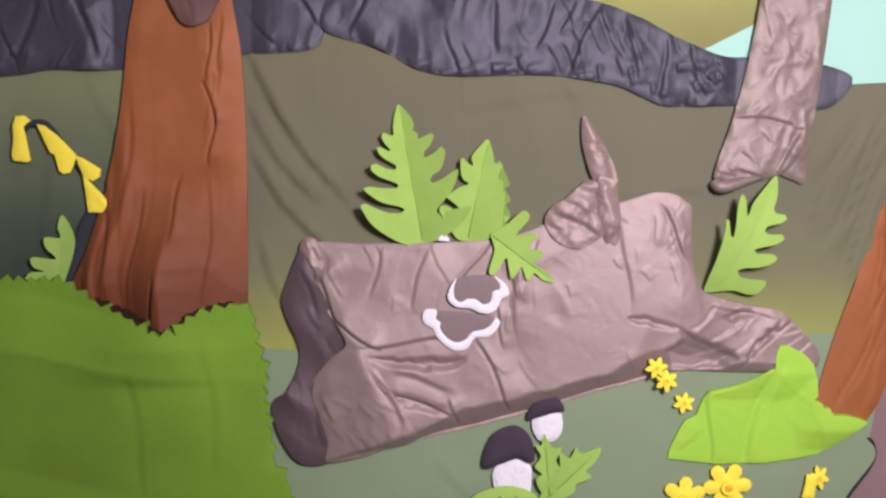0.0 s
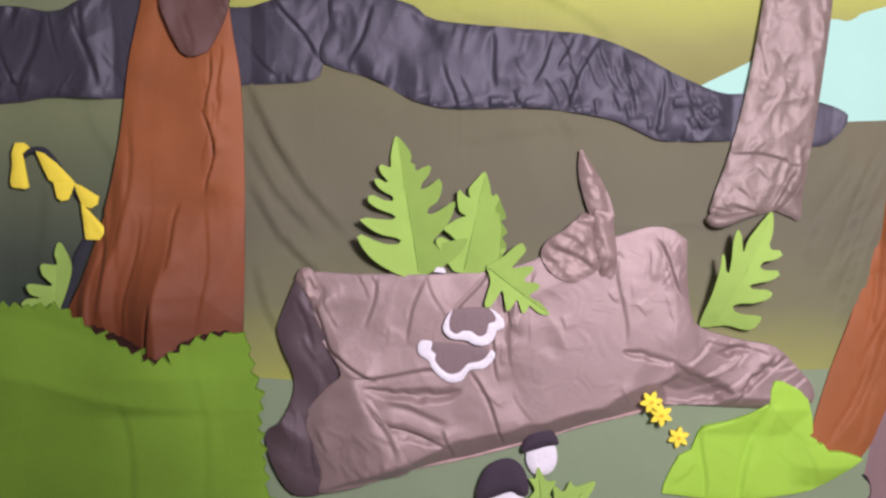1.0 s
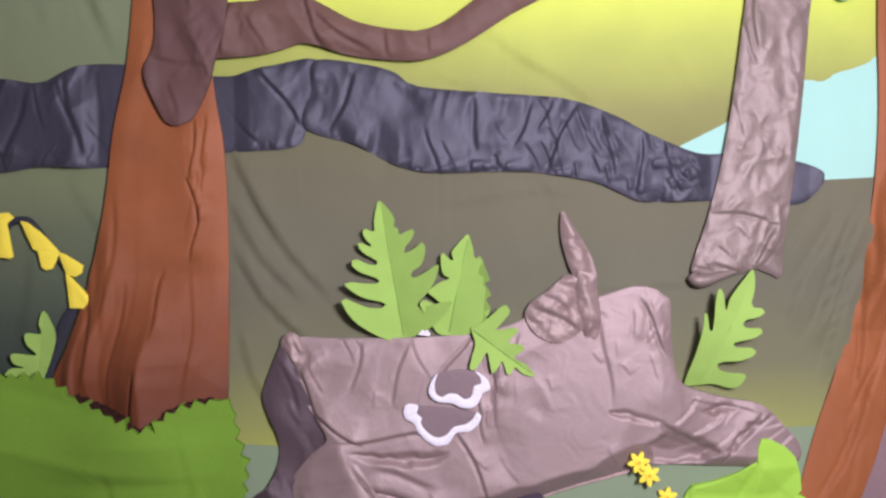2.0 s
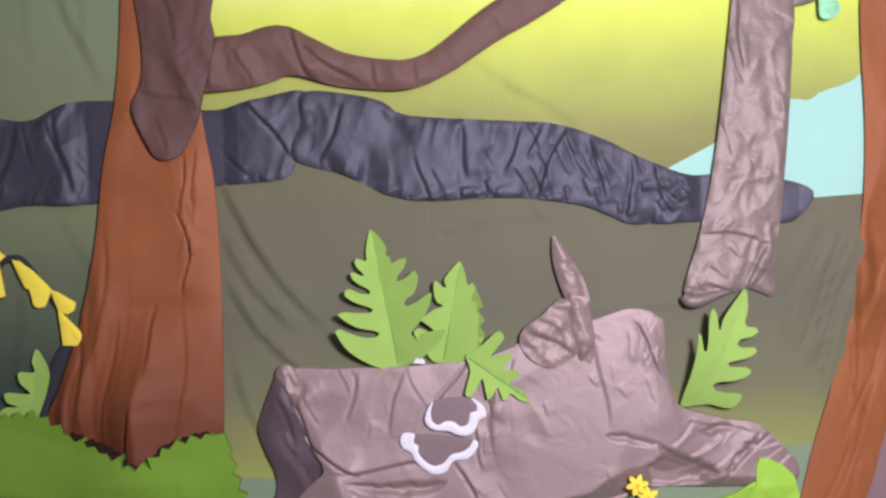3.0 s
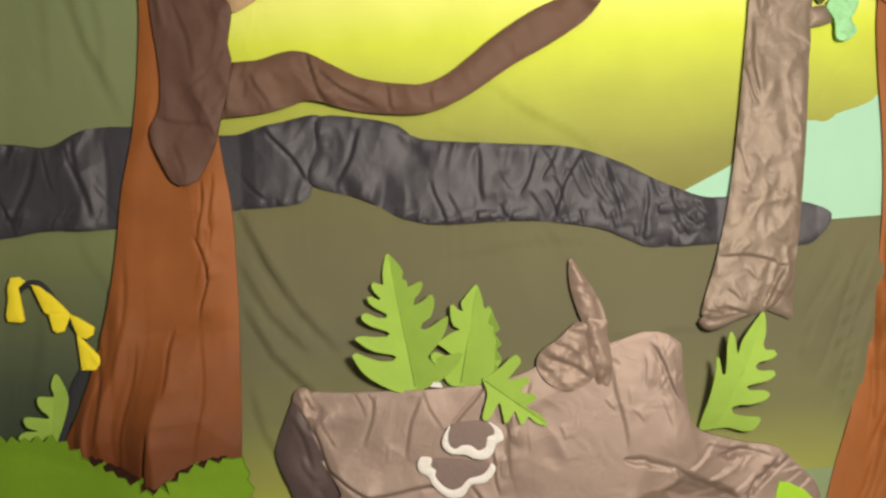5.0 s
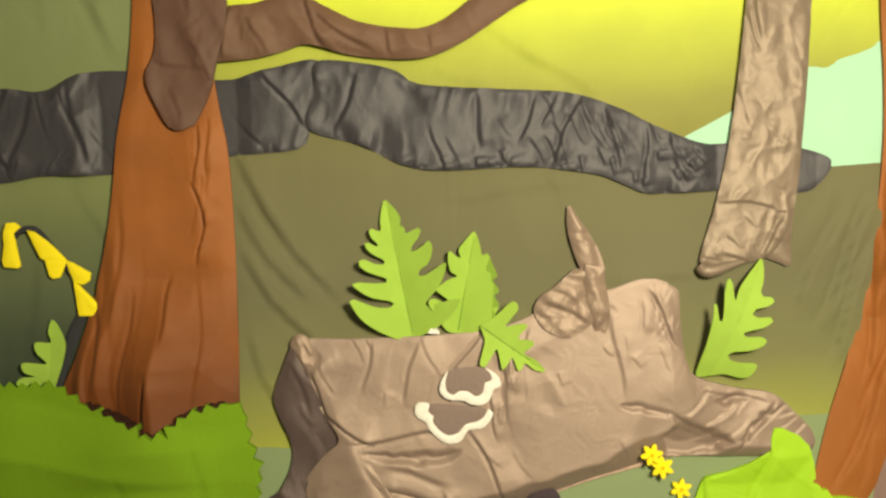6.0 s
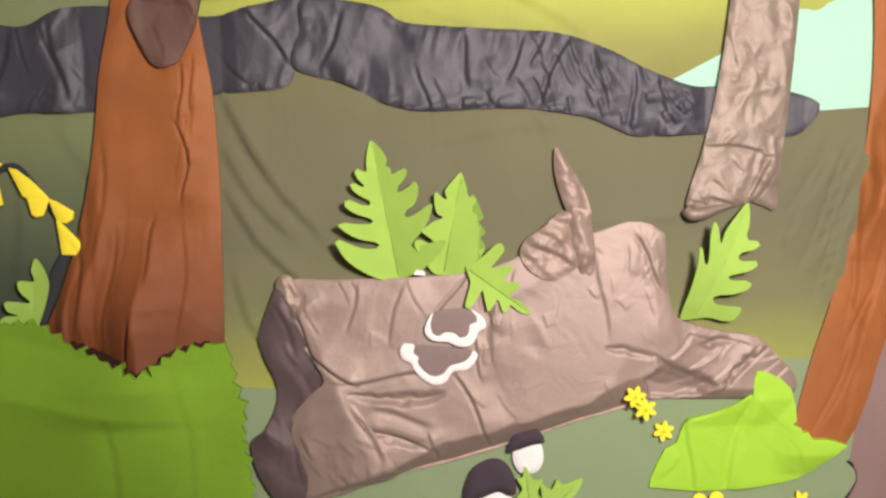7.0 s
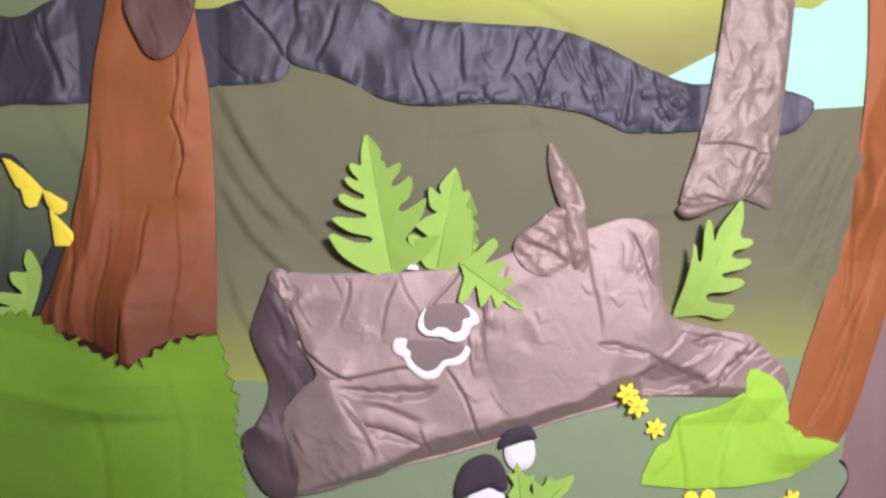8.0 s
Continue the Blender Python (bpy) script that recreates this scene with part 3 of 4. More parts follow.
sheet("branch", limb([(-0.372, 1.763, 0.050), (-0.29, 1.767, 0.048), (-0.225, 1.782, 0.047), (-0.180, 1.772, 0.036), (-0.12, 1.748, 0.030), (-0.06, 1.737, 0.028), (0.005, 1.734, 0.026), (0.068, 1.758, 0.026), (0.150, 1.813, 0.030),
      (0.215, 1.850, 0.033), (0.280, 1.884, 0.028), (0.318, 1.906, 0.015)]), TREE_Y - 0.001, mat_branch, oak, puff=0.006, roll=0.02, res=0.005,
      height=pleats([(-0.335, 1.81, -0.352, 1.72, 0.005, 0.014), (-0.30, 1.79, -0.27, 1.73, 0.006, 0.008), (-0.205, 1.825, -0.168, 1.735, 0.005, 0.018), (-0.175, 1.785, -0.09, 1.728, 0.005, 0.018), (-0.06, 1.76, -0.05, 1.715, 0.004, 0.012), (0.02, 1.75, 0.02, 1.72, 0.004, 0.008), (-0.02, 1.765, 0.03, 1.752, 0.003, 0.006)] + scatter(9, -0.36, 0.03, 1.72, 1.81, -25, 20, 0.05, 0.003, 0.004, 21), 31, 0.002, 0.07, 0.10, 20, 0.5), label="plum brown cloth")

def birch_ridge(base):
    """One deep fold near the trunk's edge, falling away steeply on its outer side."""
    def height(x, z, d):
        ridge = np.interp(z, (1.15, 1.30, 1.42, 1.60), (0.775, 0.808, 0.846, 0.872)) + 0.004 * np.sin(z * 50)
        top = 0.034 * np.clip((z - 1.22) / 0.10, 0, 1) * np.clip((1.66 - z) / 0.16, 0, 1)
        k = np.where(x < ridge, np.clip(1 - (ridge - x) / 0.030, 0, 1), np.clip(1 - (x - ridge) / 0.12, 0, 1))
        return base(x, z, d) + top * k
    return height


birch = thing("tree", "rust-brown cloth tree trunk with soft vertical folds", "tree")
sheet("trunk", curve_through([(0.86, 2.10), (0.835, 1.95), (0.816, 1.87), (0.813, 1.76), (0.817, 1.657), (0.816, 1.555), (0.808, 1.443), (0.786, 1.300), (0.748, 1.152), (0.712, 1.038), (0.688, 0.945), (0.67, 0.86), (0.76, 0.87),
      (0.795, 0.915), (0.803, 0.940), (0.820, 0.990), (0.843, 1.077), (0.868, 1.17), (0.90, 1.35), (0.93, 1.60), (0.97, 2.10)], 0.015), TREE_Y + 0.006, mat_rust, birch, puff=0.002, roll=0.02, res=0.005,
      height=birch_ridge(pleats([(0.826, 1.46, 0.802, 1.29, 0.008, 0.018), (0.806, 1.34, 0.780, 1.12, 0.007, 0.014), (0.826, 1.15, 0.735, 0.92, 0.010, 0.014), (0.855, 1.28, 0.785, 1.05, 0.010, 0.008), (0.80, 1.02, 0.77, 0.91, 0.007, 0.005)] + scatter(14, 0.72, 0.86, 0.95, 1.5, 14, 5, 0.16, 0.005, 0.003, 19), 37, 0.004, 0.06, 0.5, 12)))
sheet("bough", curve_through([(0.775, 1.95), (0.778, 1.915), (0.79, 1.893), (0.818, 1.876), (0.86, 1.86), (0.92, 1.95), (0.85, 2.05)], 0.012), TREE_Y - 0.004, mat_rust, birch, puff=0.008, roll=0.03, res=0.008)

# ---- the taupe satin tree ----
aspen = thing("tree", "short taupe satin tree trunk, crinkled, with a rolled lower hem", "tree")


def crinkled(folds, seed):
    def height(x, z, d):
        return facets(x, z, 0.026, 0.36, seed, -20, 50, 6, 0.55) + crumple(x, z, 0.05, 0.08, 0.001, seed, 30) + creases(x, z, folds + ASPEN_FOLDS)
    return height


ASPEN_FOLDS = scatter(14, 0.50, 0.69, 1.34, 1.95, 25, 30, 0.06, 0.003, 0.003, 22) + scatter(10, 0.50, 0.64, 1.33, 1.42, 60, 30, 0.05, 0.003, 0.0035, 23)
sheet("trunk", curve_through([(0.610, 2.20), (0.592, 1.925), (0.575, 1.771), (0.550, 1.587), (0.520, 1.445), (0.485, 1.330), (0.500, 1.312), (0.545, 1.318), (0.590, 1.330), (0.618, 1.345), (0.650, 1.40), (0.668, 1.51), (0.686, 1.714), (0.701, 1.92), (0.72, 2.20)], 0.012),
      TREE_Y, mat_taupe, aspen, puff=0.004, roll=0.015, res=0.0032, height=crinkled([(0.635, 1.40, 0.598, 1.34, 0.006, 0.010), (0.520, 1.44, 0.62, 1.425, 0.006, 0.006), (0.592, 1.84, 0.60, 1.72, 0.006, 0.008), (0.575, 1.77, 0.60, 1.70, 0.005, 0.007)], 41))
sheet("loose_flap", curve_through([(0.655, 1.42), (0.650, 1.37), (0.648, 1.318), (0.630, 1.322), (0.600, 1.338), (0.61, 1.37), (0.635, 1.41)], 0.008), TREE_Y + 0.006, mat_taupe, aspen, puff=0.005, roll=0.02, res=0.006, height=crinkled([], 47))
cord("rolled_hem", [(0.484, -0.012, 1.322, 0.9), (0.495, -0.016, 1.313, 1.2), (0.515, -0.016, 1.315, 1.1), (0.540, -0.012, 1.322, 0.8), (0.565, -0.008, 1.328, 0.5)], 0.010, mat_taupe, aspen)
sheet("broken_twig", limb([(0.690, 1.850, 0.018), (0.712, 1.852, 0.018), (0.730, 1.855, 0.016)]), TREE_Y, mat_taupe, aspen, puff=0.006, roll=0.015, res=0.005)

mint_leaf = thing("leaf", "crumpled mint green organza leaf sprig", "leaf")
sheet("blade", curve_through([(0.722, 1.868), (0.738, 1.884), (0.752, 1.880), (0.762, 1.898), (0.778, 1.892), (0.775, 1.862), (0.764, 1.842), (0.774, 1.822), (0.757, 1.806), (0.738, 1.810), (0.735, 1.842)], 0.006), TREE_Y - 0.006, mat_mintleaf, mint_leaf, puff=0.002, roll=0.006, res=0.004,
      height=lambda x, z, d: crumple(x, z, 0.018, 0.025, 0.003, 53, 40))
dark_leaf = thing("leaf", "dark olive felt leaves under the bough", "leaf")
sheet("blade", curve_through([(0.700, 1.96), (0.703, 1.888), (0.718, 1.874), (0.728, 1.884), (0.742, 1.878), (0.750, 1.892), (0.772, 1.894), (0.792, 1.91), (0.79, 1.96)], 0.008), TREE_Y + 0.004, mat_darkleaf, dark_leaf, puff=0.004, roll=0.012, res=0.006)
tan_piece = thing("leaf", "peach tan cloth leaf tucked beside the branch", "leaf")
sheet("blade", curve_through([(-0.35, 2.06), (-0.350, 1.965), (-0.346, 1.925), (-0.333, 1.903), (-0.318, 1.908), (-0.28, 1.930), (-0.235, 1.957), (-0.18, 2.02), (-0.22, 2.10)], 0.010), TREE_Y + 0.002, mat_tan, tan_piece, puff=0.006, roll=0.02, res=0.006,
      height=pleats([(-0.345, 1.940, -0.305, 1.942, 0.004, 0.005), (-0.33, 1.92, -0.325, 1.908, 0.003, 0.003)], 59, 0.002))

# ---- the log ----
log = thing("log", "large stuffed mauve-brown satin log, wrinkled, with dark hollow end", "log")
LOG_Y = 0.002
LOG_FOLDS = scatter(9, -0.20, 0.12, 1.08, 1.21, 12, 22, 0.06, 0.003, 0.002, 5) + scatter(8, -0.10, 0.45, 0.90, 1.0, 40, 20, 0.06, 0.003, 0.002, 6) + scatter(
    12, 0.12, 0.46, 1.10, 1.29, 10, 30, 0.05, 0.0028, 0.003, 7) + scatter(9, 0.36, 0.45, 1.17, 1.29, -20, 30, 0.05, 0.003, 0.003, 34) + scatter(10, 0.10, 0.16, 1.05, 1.20, 0, 12, 0.08, 0.003, 0.005, 35) + scatter(18, 0.46, 0.66, 1.0, 1.11, -55, 25, 0.05, 0.003, 0.0042, 8)


def log_belly(x, z):
    """The stuffing: full over most of the log, turned under in a band along the lower hem."""
    up = z - np.interp(x, (-0.2, 0.07, 0.38, 0.68), (0.805, 0.875, 0.965, 0.975))
    band = np.interp(x, (-0.2, -0.05, 0.05, 0.2, 0.31, 0.36, 0.42, 0.46, 0.52, 0.60, 0.68), (0.02, 0.025, 0.045, 0.036, 0.038, 0.050, 0.068, 0.060, 0.030, 0.02, 0.02)) + 0.010 * (soft_noise(x * 30, z * 20, 3) - 0.5)
    top = np.interp(x, (-0.24, 0.09, 0.30, 0.37, 0.43, 0.47, 0.52, 0.60, 0.68), (1.21, 1.215, 1.28, 1.30, 1.28, 1.17, 1.12, 1.09, 1.00))
    plane = 0.007 + 0.085 * np.maximum(top - z, 0)
    full = np.minimum(plane, np.interp(x, (-0.3, 0.35, 0.50, 0.7), (0.036, 0.034, 0.022, 0.012))) * np.clip(up / band, 0, 1)
    return np.minimum(full, np.minimum(0.004 + 0.2 * np.maximum(x + 0.245, 0), 0.005 + 0.12 * np.maximum(0.69 - x, 0)))


LOG_SLUMPS = [
    [(0.332, 1.077), (0.368, 1.086), (0.422, 1.071), (0.470, 1.047), (0.530, 1.017), (0.542, 0.999), (0.506, 0.984), (0.422, 0.981), (0.404, 1.017), (0.434, 1.041), (0.422, 1.056), (0.344, 1.068)],
    [(0.542, 1.005), (0.620, 1.083), (0.608, 1.053), (0.566, 1.006)],
    [(0.500, 1.074), (0.530, 1.088), (0.560, 1.098), (0.566, 1.086), (0.530, 1.066)]]
SIDE_SLUMPS = [
    [(-0.129, 1.009), (-0.075, 1.005), (0.060, 1.011), (0.044, 0.990), (-0.021, 0.977), (-0.107, 0.990)],
    [(-0.102, 0.949), (-0.064, 0.951), (0.012, 0.923), (0.023, 0.903), (-0.037, 0.908), (-0.080, 0.925)],
    [(0.310, 1.262), (0.328, 1.258), (0.340, 1.243), (0.322, 1.240)]]
sheet("body", curve_through([(-0.242, 1.208), (-0.142, 1.211), (-0.02, 1.212), (0.092, 1.218), (0.163, 1.234), (0.223, 1.262), (0.314, 1.282), (0.384, 1.302), (0.425, 1.296), (0.447, 1.280), (0.449, 1.221), (0.458, 1.150), (0.478, 1.122), (0.549, 1.100),
      (0.612, 1.088), (0.651, 1.053), (0.682, 1.017), (0.683, 0.985), (0.633, 0.975), (0.532, 0.976), (0.44, 0.979), (0.379, 0.964), (0.277, 0.937), (0.185, 0.907), (0.072, 0.875), (-0.042, 0.848), (-0.125, 0.821), (-0.208, 0.804),
      (-0.225, 0.87), (-0.240, 0.942), (-0.20, 1.00), (-0.17, 1.03), (-0.20, 1.08), (-0.232, 1.14)], 0.014), LOG_Y, mat_log, log, puff=0.0015, roll=0.01, res=0.0034,
      height=lambda x, z, d: crumple(x, z, 0.16, 0.20, 0.001, 61, 20) + log_belly(x, z) + slumps(x, z, LOG_SLUMPS, 0.6, 0.020) + slumps(x, z, SIDE_SLUMPS, 0.35, 0.010) + facets(x, z, 0.05, 0.26, 62, -15, 50, 5, 0.40) + creases(x, z, LOG_FOLDS + [
          (-0.224, 1.165, -0.180, 1.065, 0.006, 0.012), (-0.188, 1.072, -0.110, 1.022, 0.006, 0.012), (-0.146, 1.012, -0.055, 0.875, 0.006, 0.010), (-0.100, 0.945, 0.020, 0.908, 0.006, 0.010), (0.072, 1.035, 0.132, 0.910, 0.005, 0.009),
          (0.094, 1.215, 0.035, 1.135, 0.005, 0.008), (0.541, 0.990, 0.625, 1.075, 0.006, 0.010), (-0.144, 1.030, 0.02, 1.042, 0.007, 0.008),
          (0.400, 1.278, 0.443, 1.185, 0.006, 0.010), (0.485, 1.105, 0.60, 1.075, 0.005, 0.004), (0.330, 1.240, 0.345, 1.10, 0.008, 0.004), (0.15, 1.20, 0.13, 1.06, 0.006, 0.005), (0.02, 0.93, 0.035, 0.88, 0.005, 0.006),
          (-0.10, 1.20, -0.12, 1.12, 0.006, 0.004), (-0.02, 1.20, -0.05, 1.10, 0.006, 0.004), (-0.08, 0.985, 0.02, 0.955, 0.012, 0.005)]))
sheet("hollow_end", curve_through([(-0.240, 1.213), (-0.270, 1.160), (-0.288, 1.109), (-0.277, 1.07), (-0.262, 1.036), (-0.258, 0.995), (-0.279, 0.942), (-0.310, 0.916), (-0.302, 0.868), (-0.273, 0.812), (-0.245, 0.798), (-0.206, 0.804), (-0.200, 0.837), (-0.214, 0.890),
      (-0.228, 0.942), (-0.190, 0.995), (-0.142, 1.026), (-0.184, 1.066), (-0.219, 1.14)], 0.012), LOG_Y - 0.008, mat_logend, log, puff=0.004, roll=0.03, lip=0.002, res=0.005,
      height=lambda x, z, d: facets(x, z, 0.05, 0.30, 71, 20, 50, 4, 0.5) + creases(x, z, scatter(24, -0.29, -0.16, 0.82, 1.18, 10, 40, 0.06, 0.003, 0.003, 9) + [(-0.25, 1.17, -0.215, 1.08, 0.006, 0.006), (-0.235, 0.95, -0.215, 0.85, 0.006, 0.006)]), label="dark mauve satin")
sheet("end_lobe", curve_through([(-0.143, 1.025), (-0.195, 0.996), (-0.234, 0.942), (-0.220, 0.890), (-0.206, 0.837), (-0.212, 0.806), (-0.15, 0.815), (-0.10, 0.832), (-0.04, 0.852), (-0.06, 0.90), (-0.11, 0.98)], 0.012), LOG_Y - 0.012, mat_log, log, puff=0.004, roll=0.03, lip=0.002, res=0.005,
      height=lambda x, z, d: np.maximum(log_belly(x, z) - 0.008, 0) + facets(x, z, 0.05, 0.30, 73, 20, 50, 4, 0.5) * np.clip(d / 0.02, 0, 1) + creases(x, z, scatter(22, -0.22, -0.06, 0.83, 1.0, 30, 50, 0.05, 0.003, 0.003, 10) + [(-0.216, 0.925, -0.195, 0.885, 0.004, 0.006), (-0.12, 0.99, -0.06, 0.88, 0.006, 0.006)]))
sheet("hem", limb([(-0.208, 0.806, 0.0028), (-0.125, 0.823, 0.0028), (-0.042, 0.850, 0.0028), (0.072, 0.877, 0.0028), (0.185, 0.909, 0.0028), (0.277, 0.939, 0.0028), (0.379, 0.966, 0.003)]), LOG_Y - 0.003, mat_hem, log, puff=0.004, roll=0.005, res=0.004, label="pale frayed hem")
stub = sheet("knot", curve_through([(0.188, 1.250), (0.198, 1.275), (0.223, 1.292), (0.250, 1.315), (0.268, 1.325), (0.300, 1.300), (0.305, 1.250), (0.290, 1.225), (0.262, 1.206), (0.236, 1.203), (0.205, 1.220)], 0.008), LOG_Y - 0.009, mat_knot, log, puff=0.003, roll=0.03, res=0.005,
      height=lambda x, z, d: np.maximum(log_belly(x, z) - 0.004, 0) + facets(x, z, 0.022, 0.7, 79, 40, 60, 5, 0.6) + creases(x, z, scatter(16, 0.19, 0.30, 1.21, 1.31, -60, 40, 0.035, 0.0022, 0.003, 11) + [(0.21, 1.27, 0.285, 1.232, 0.006, 0.010), (0.225, 1.290, 0.270, 1.27, 0.004, 0.006), (0.24, 1.215, 0.236, 1.232, 0.003, 0.005)]))
sheet("dead_twig", limb([(0.316, 1.150, 0.003), (0.309, 1.19, 0.013), (0.302, 1.25, 0.021), (0.296, 1.300, 0.021), (0.300, 1.328, 0.017)], 0.008), LOG_Y - 0.010, mat_knot, log, puff=0.007, roll=0.02, res=0.005, height=lambda x, z, d: np.maximum(log_belly(x, z) - 0.004, 0) + facets(x, z, 0.02, 0.6, 83, 0, 30, 4, 0.6) - 0.02 * np.clip((1.25 - z) / 0.08, 0, 1) + creases(x, z, scatter(8, 0.28, 0.32, 1.19, 1.32, 0, 25, 0.05, 0.002, 0.004, 12)))
sheet("twig_end", limb([(0.300, 1.312, 0.019), (0.288, 1.345, 0.022), (0.272, 1.385, 0.018), (0.262, 1.412, 0.011), (0.256, 1.437, 0.003)], 0.008), LOG_Y - 0.008, mat_knot, log, puff=0.007, roll=0.018, res=0.005, height=lambda x, z, d: facets(x, z, 0.022, 0.6, 89, 40, 40, 4, 0.6) + creases(x, z, scatter(9, 0.26, 0.31, 1.31, 1.42, 25, 25, 0.05, 0.002, 0.004, 13)))

sheet("gathered_corner", curve_through([(-0.252, 1.196), (-0.246, 1.218), (-0.228, 1.222), (-0.212, 1.200), (-0.205, 1.165), (-0.214, 1.135), (-0.228, 1.160)], 0.006), LOG_Y - 0.010, mat_knot, log, puff=0.004, roll=0.01, res=0.004,
      height=lambda x, z, d: creases(x, z, scatter(9, -0.245, -0.21, 1.15, 1.215, 15, 15, 0.05, 0.002, 0.004, 27)), label="tightly gathered corner")


def bracket(poly_band, poly_cap, label):
    fungus = thing("bracket_fungus", label, "fungus", "bracket fungi on the log")
    sheet("rim", curve_through(poly_band, 0.005), LOG_Y - 0.030, mat_white, fungus, puff=0.0015, roll=0.004, lip=0.001, res=0.004, label="white felt rim")
    sheet("cap", curve_through(poly_cap, 0.005), LOG_Y - 0.0285, mat_fungus, fungus, puff=0.0015, roll=0.01, lip=0.001, res=0.005, label="grey mauve felt cap")


bracket([(0.030, 1.151), (0.018, 1.133), (0.015, 1.114), (0.029, 1.100), (0.056, 1.097), (0.069, 1.090), (0.089, 1.088), (0.103, 1.097), (0.111, 1.115), (0.123, 1.121), (0.122, 1.135), (0.111, 1.147), (0.097, 1.155), (0.107, 1.142), (0.107, 1.131), (0.096, 1.128), (0.091, 1.109), (0.077, 1.104), (0.066, 1.113), (0.049, 1.114), (0.039, 1.108), (0.028, 1.114), (0.025, 1.131)],
        [(0.030, 1.149), (0.022, 1.131), (0.026, 1.112), (0.039, 1.106), (0.050, 1.111), (0.066, 1.110), (0.078, 1.101), (0.094, 1.108), (0.098, 1.126), (0.108, 1.132), (0.099, 1.154), (0.072, 1.157), (0.048, 1.155)], "shelf fungus of grey felt with a wavy white rim")
bracket([(-0.005, 1.093), (-0.025, 1.095), (-0.031, 1.082), (-0.027, 1.069), (-0.012, 1.060), (-0.005, 1.045), (0.012, 1.028), (0.029, 1.020), (0.050, 1.025), (0.063, 1.043), (0.087, 1.046), (0.103, 1.060), (0.108, 1.073), (0.100, 1.080), (0.093, 1.068), (0.080, 1.059), (0.059, 1.054), (0.046, 1.040), (0.029, 1.035), (0.016, 1.041), (0.005, 1.052), (-0.000, 1.062), (0.002, 1.071), (-0.007, 1.078)],
        [(-0.006, 1.091), (-0.002, 1.071), (-0.003, 1.061), (0.004, 1.050), (0.015, 1.039), (0.029, 1.032), (0.047, 1.038), (0.061, 1.052), (0.081, 1.057), (0.098, 1.077), (0.073, 1.085), (0.032, 1.090)], "shelf fungus of grey felt with a wavy white rim, set lower")


# ---- felt leaves ----
def fern(base, tip, left, right, y, label, slant=0.26, lean=0.0, bow=0.004, material=None, category="fern", cut=True, ribbed=True):
    """A felt frond: lobes given from base to tip as shares of its length (along the rib, across it), creased along the rib."""
    b, t = np.array(base), np.array(tip)
    size = float(np.linalg.norm(t - b))
    a = (t - b) / size
    r = np.array((a[1], -a[0]))

    def place(p):
        return tuple(b + size * (a * p[0] + r * p[1]))

    def slit(side):
        """Fills in the lower edge of each lobe, so that the cuts between the lobes are narrow slits."""
        full = []
        for i, p in enumerate(side):
            full.append(p)
            if 0 < i < len(side) - 1 and abs(p[1]) < abs(side[i - 1][1]) and abs(p[1]) < abs(side[i + 1][1]):
                q, nx = side[i - 1], side[i + 1]
                reach = min(1.0, (abs(nx[1]) - abs(p[1])) / (abs(q[1]) - abs(p[1]))) * 0.9
                for f, off in ((0.0, 0.026), (0.45, 0.034), (0.85, 0.052)):
                    f *= reach
                    along = min(p[0] + (q[0] - p[0]) * f + off, nx[0] - 0.012)
                    full.append((along, p[1] + (q[1] - p[1]) * f))
        return full
    ring = [(0.0, 0.0)] + (slit(list(right)) if cut else list(right)) + [(1.0, 0.0)] + (slit(list(left)) if cut else list(left))[::-1]
    poly = [place(p) for p in curve_through(ring, 0.022)]
    frond = thing("fern_frond" if category == "fern" else "leaf", label, category, "felt fern fronds" if category == "fern" else "")

    def height(x, z, d):
        s = ((x - b[0]) * a[0] + (z - b[1]) * a[1]) / size
        c = (x - b[0]) * r[0] + (z - b[1]) * r[1]
        return slant * np.abs(c) + lean * c + bow * 4 * s * (1 - s) + 0.0015 * (soft_noise(x * 40, z * 40, 5) - 0.5)
    sheet("blade", poly, y, material or mat_fern, frond, res=0.006, thick=0.003, lip=0.0, height=height,
          crease_line=[tuple(b + (t - b) * k) for k in (0.04, 0.2, 0.4, 0.6, 0.8, 0.96)])
    rib = [b + (t - b) * k for k in (0.03, 0.25, 0.5, 0.75, 0.97)]
    if ribbed:
        cord("rib", [(q[0], y - 0.0026 - bow * 4 * k * (1 - k), q[1], 1.0 - 0.6 * k) for q, k in zip(rib, (0.03, 0.25, 0.5, 0.75, 0.97))], 0.0012, mat_rib, frond, "darker stitched rib")
    return frond


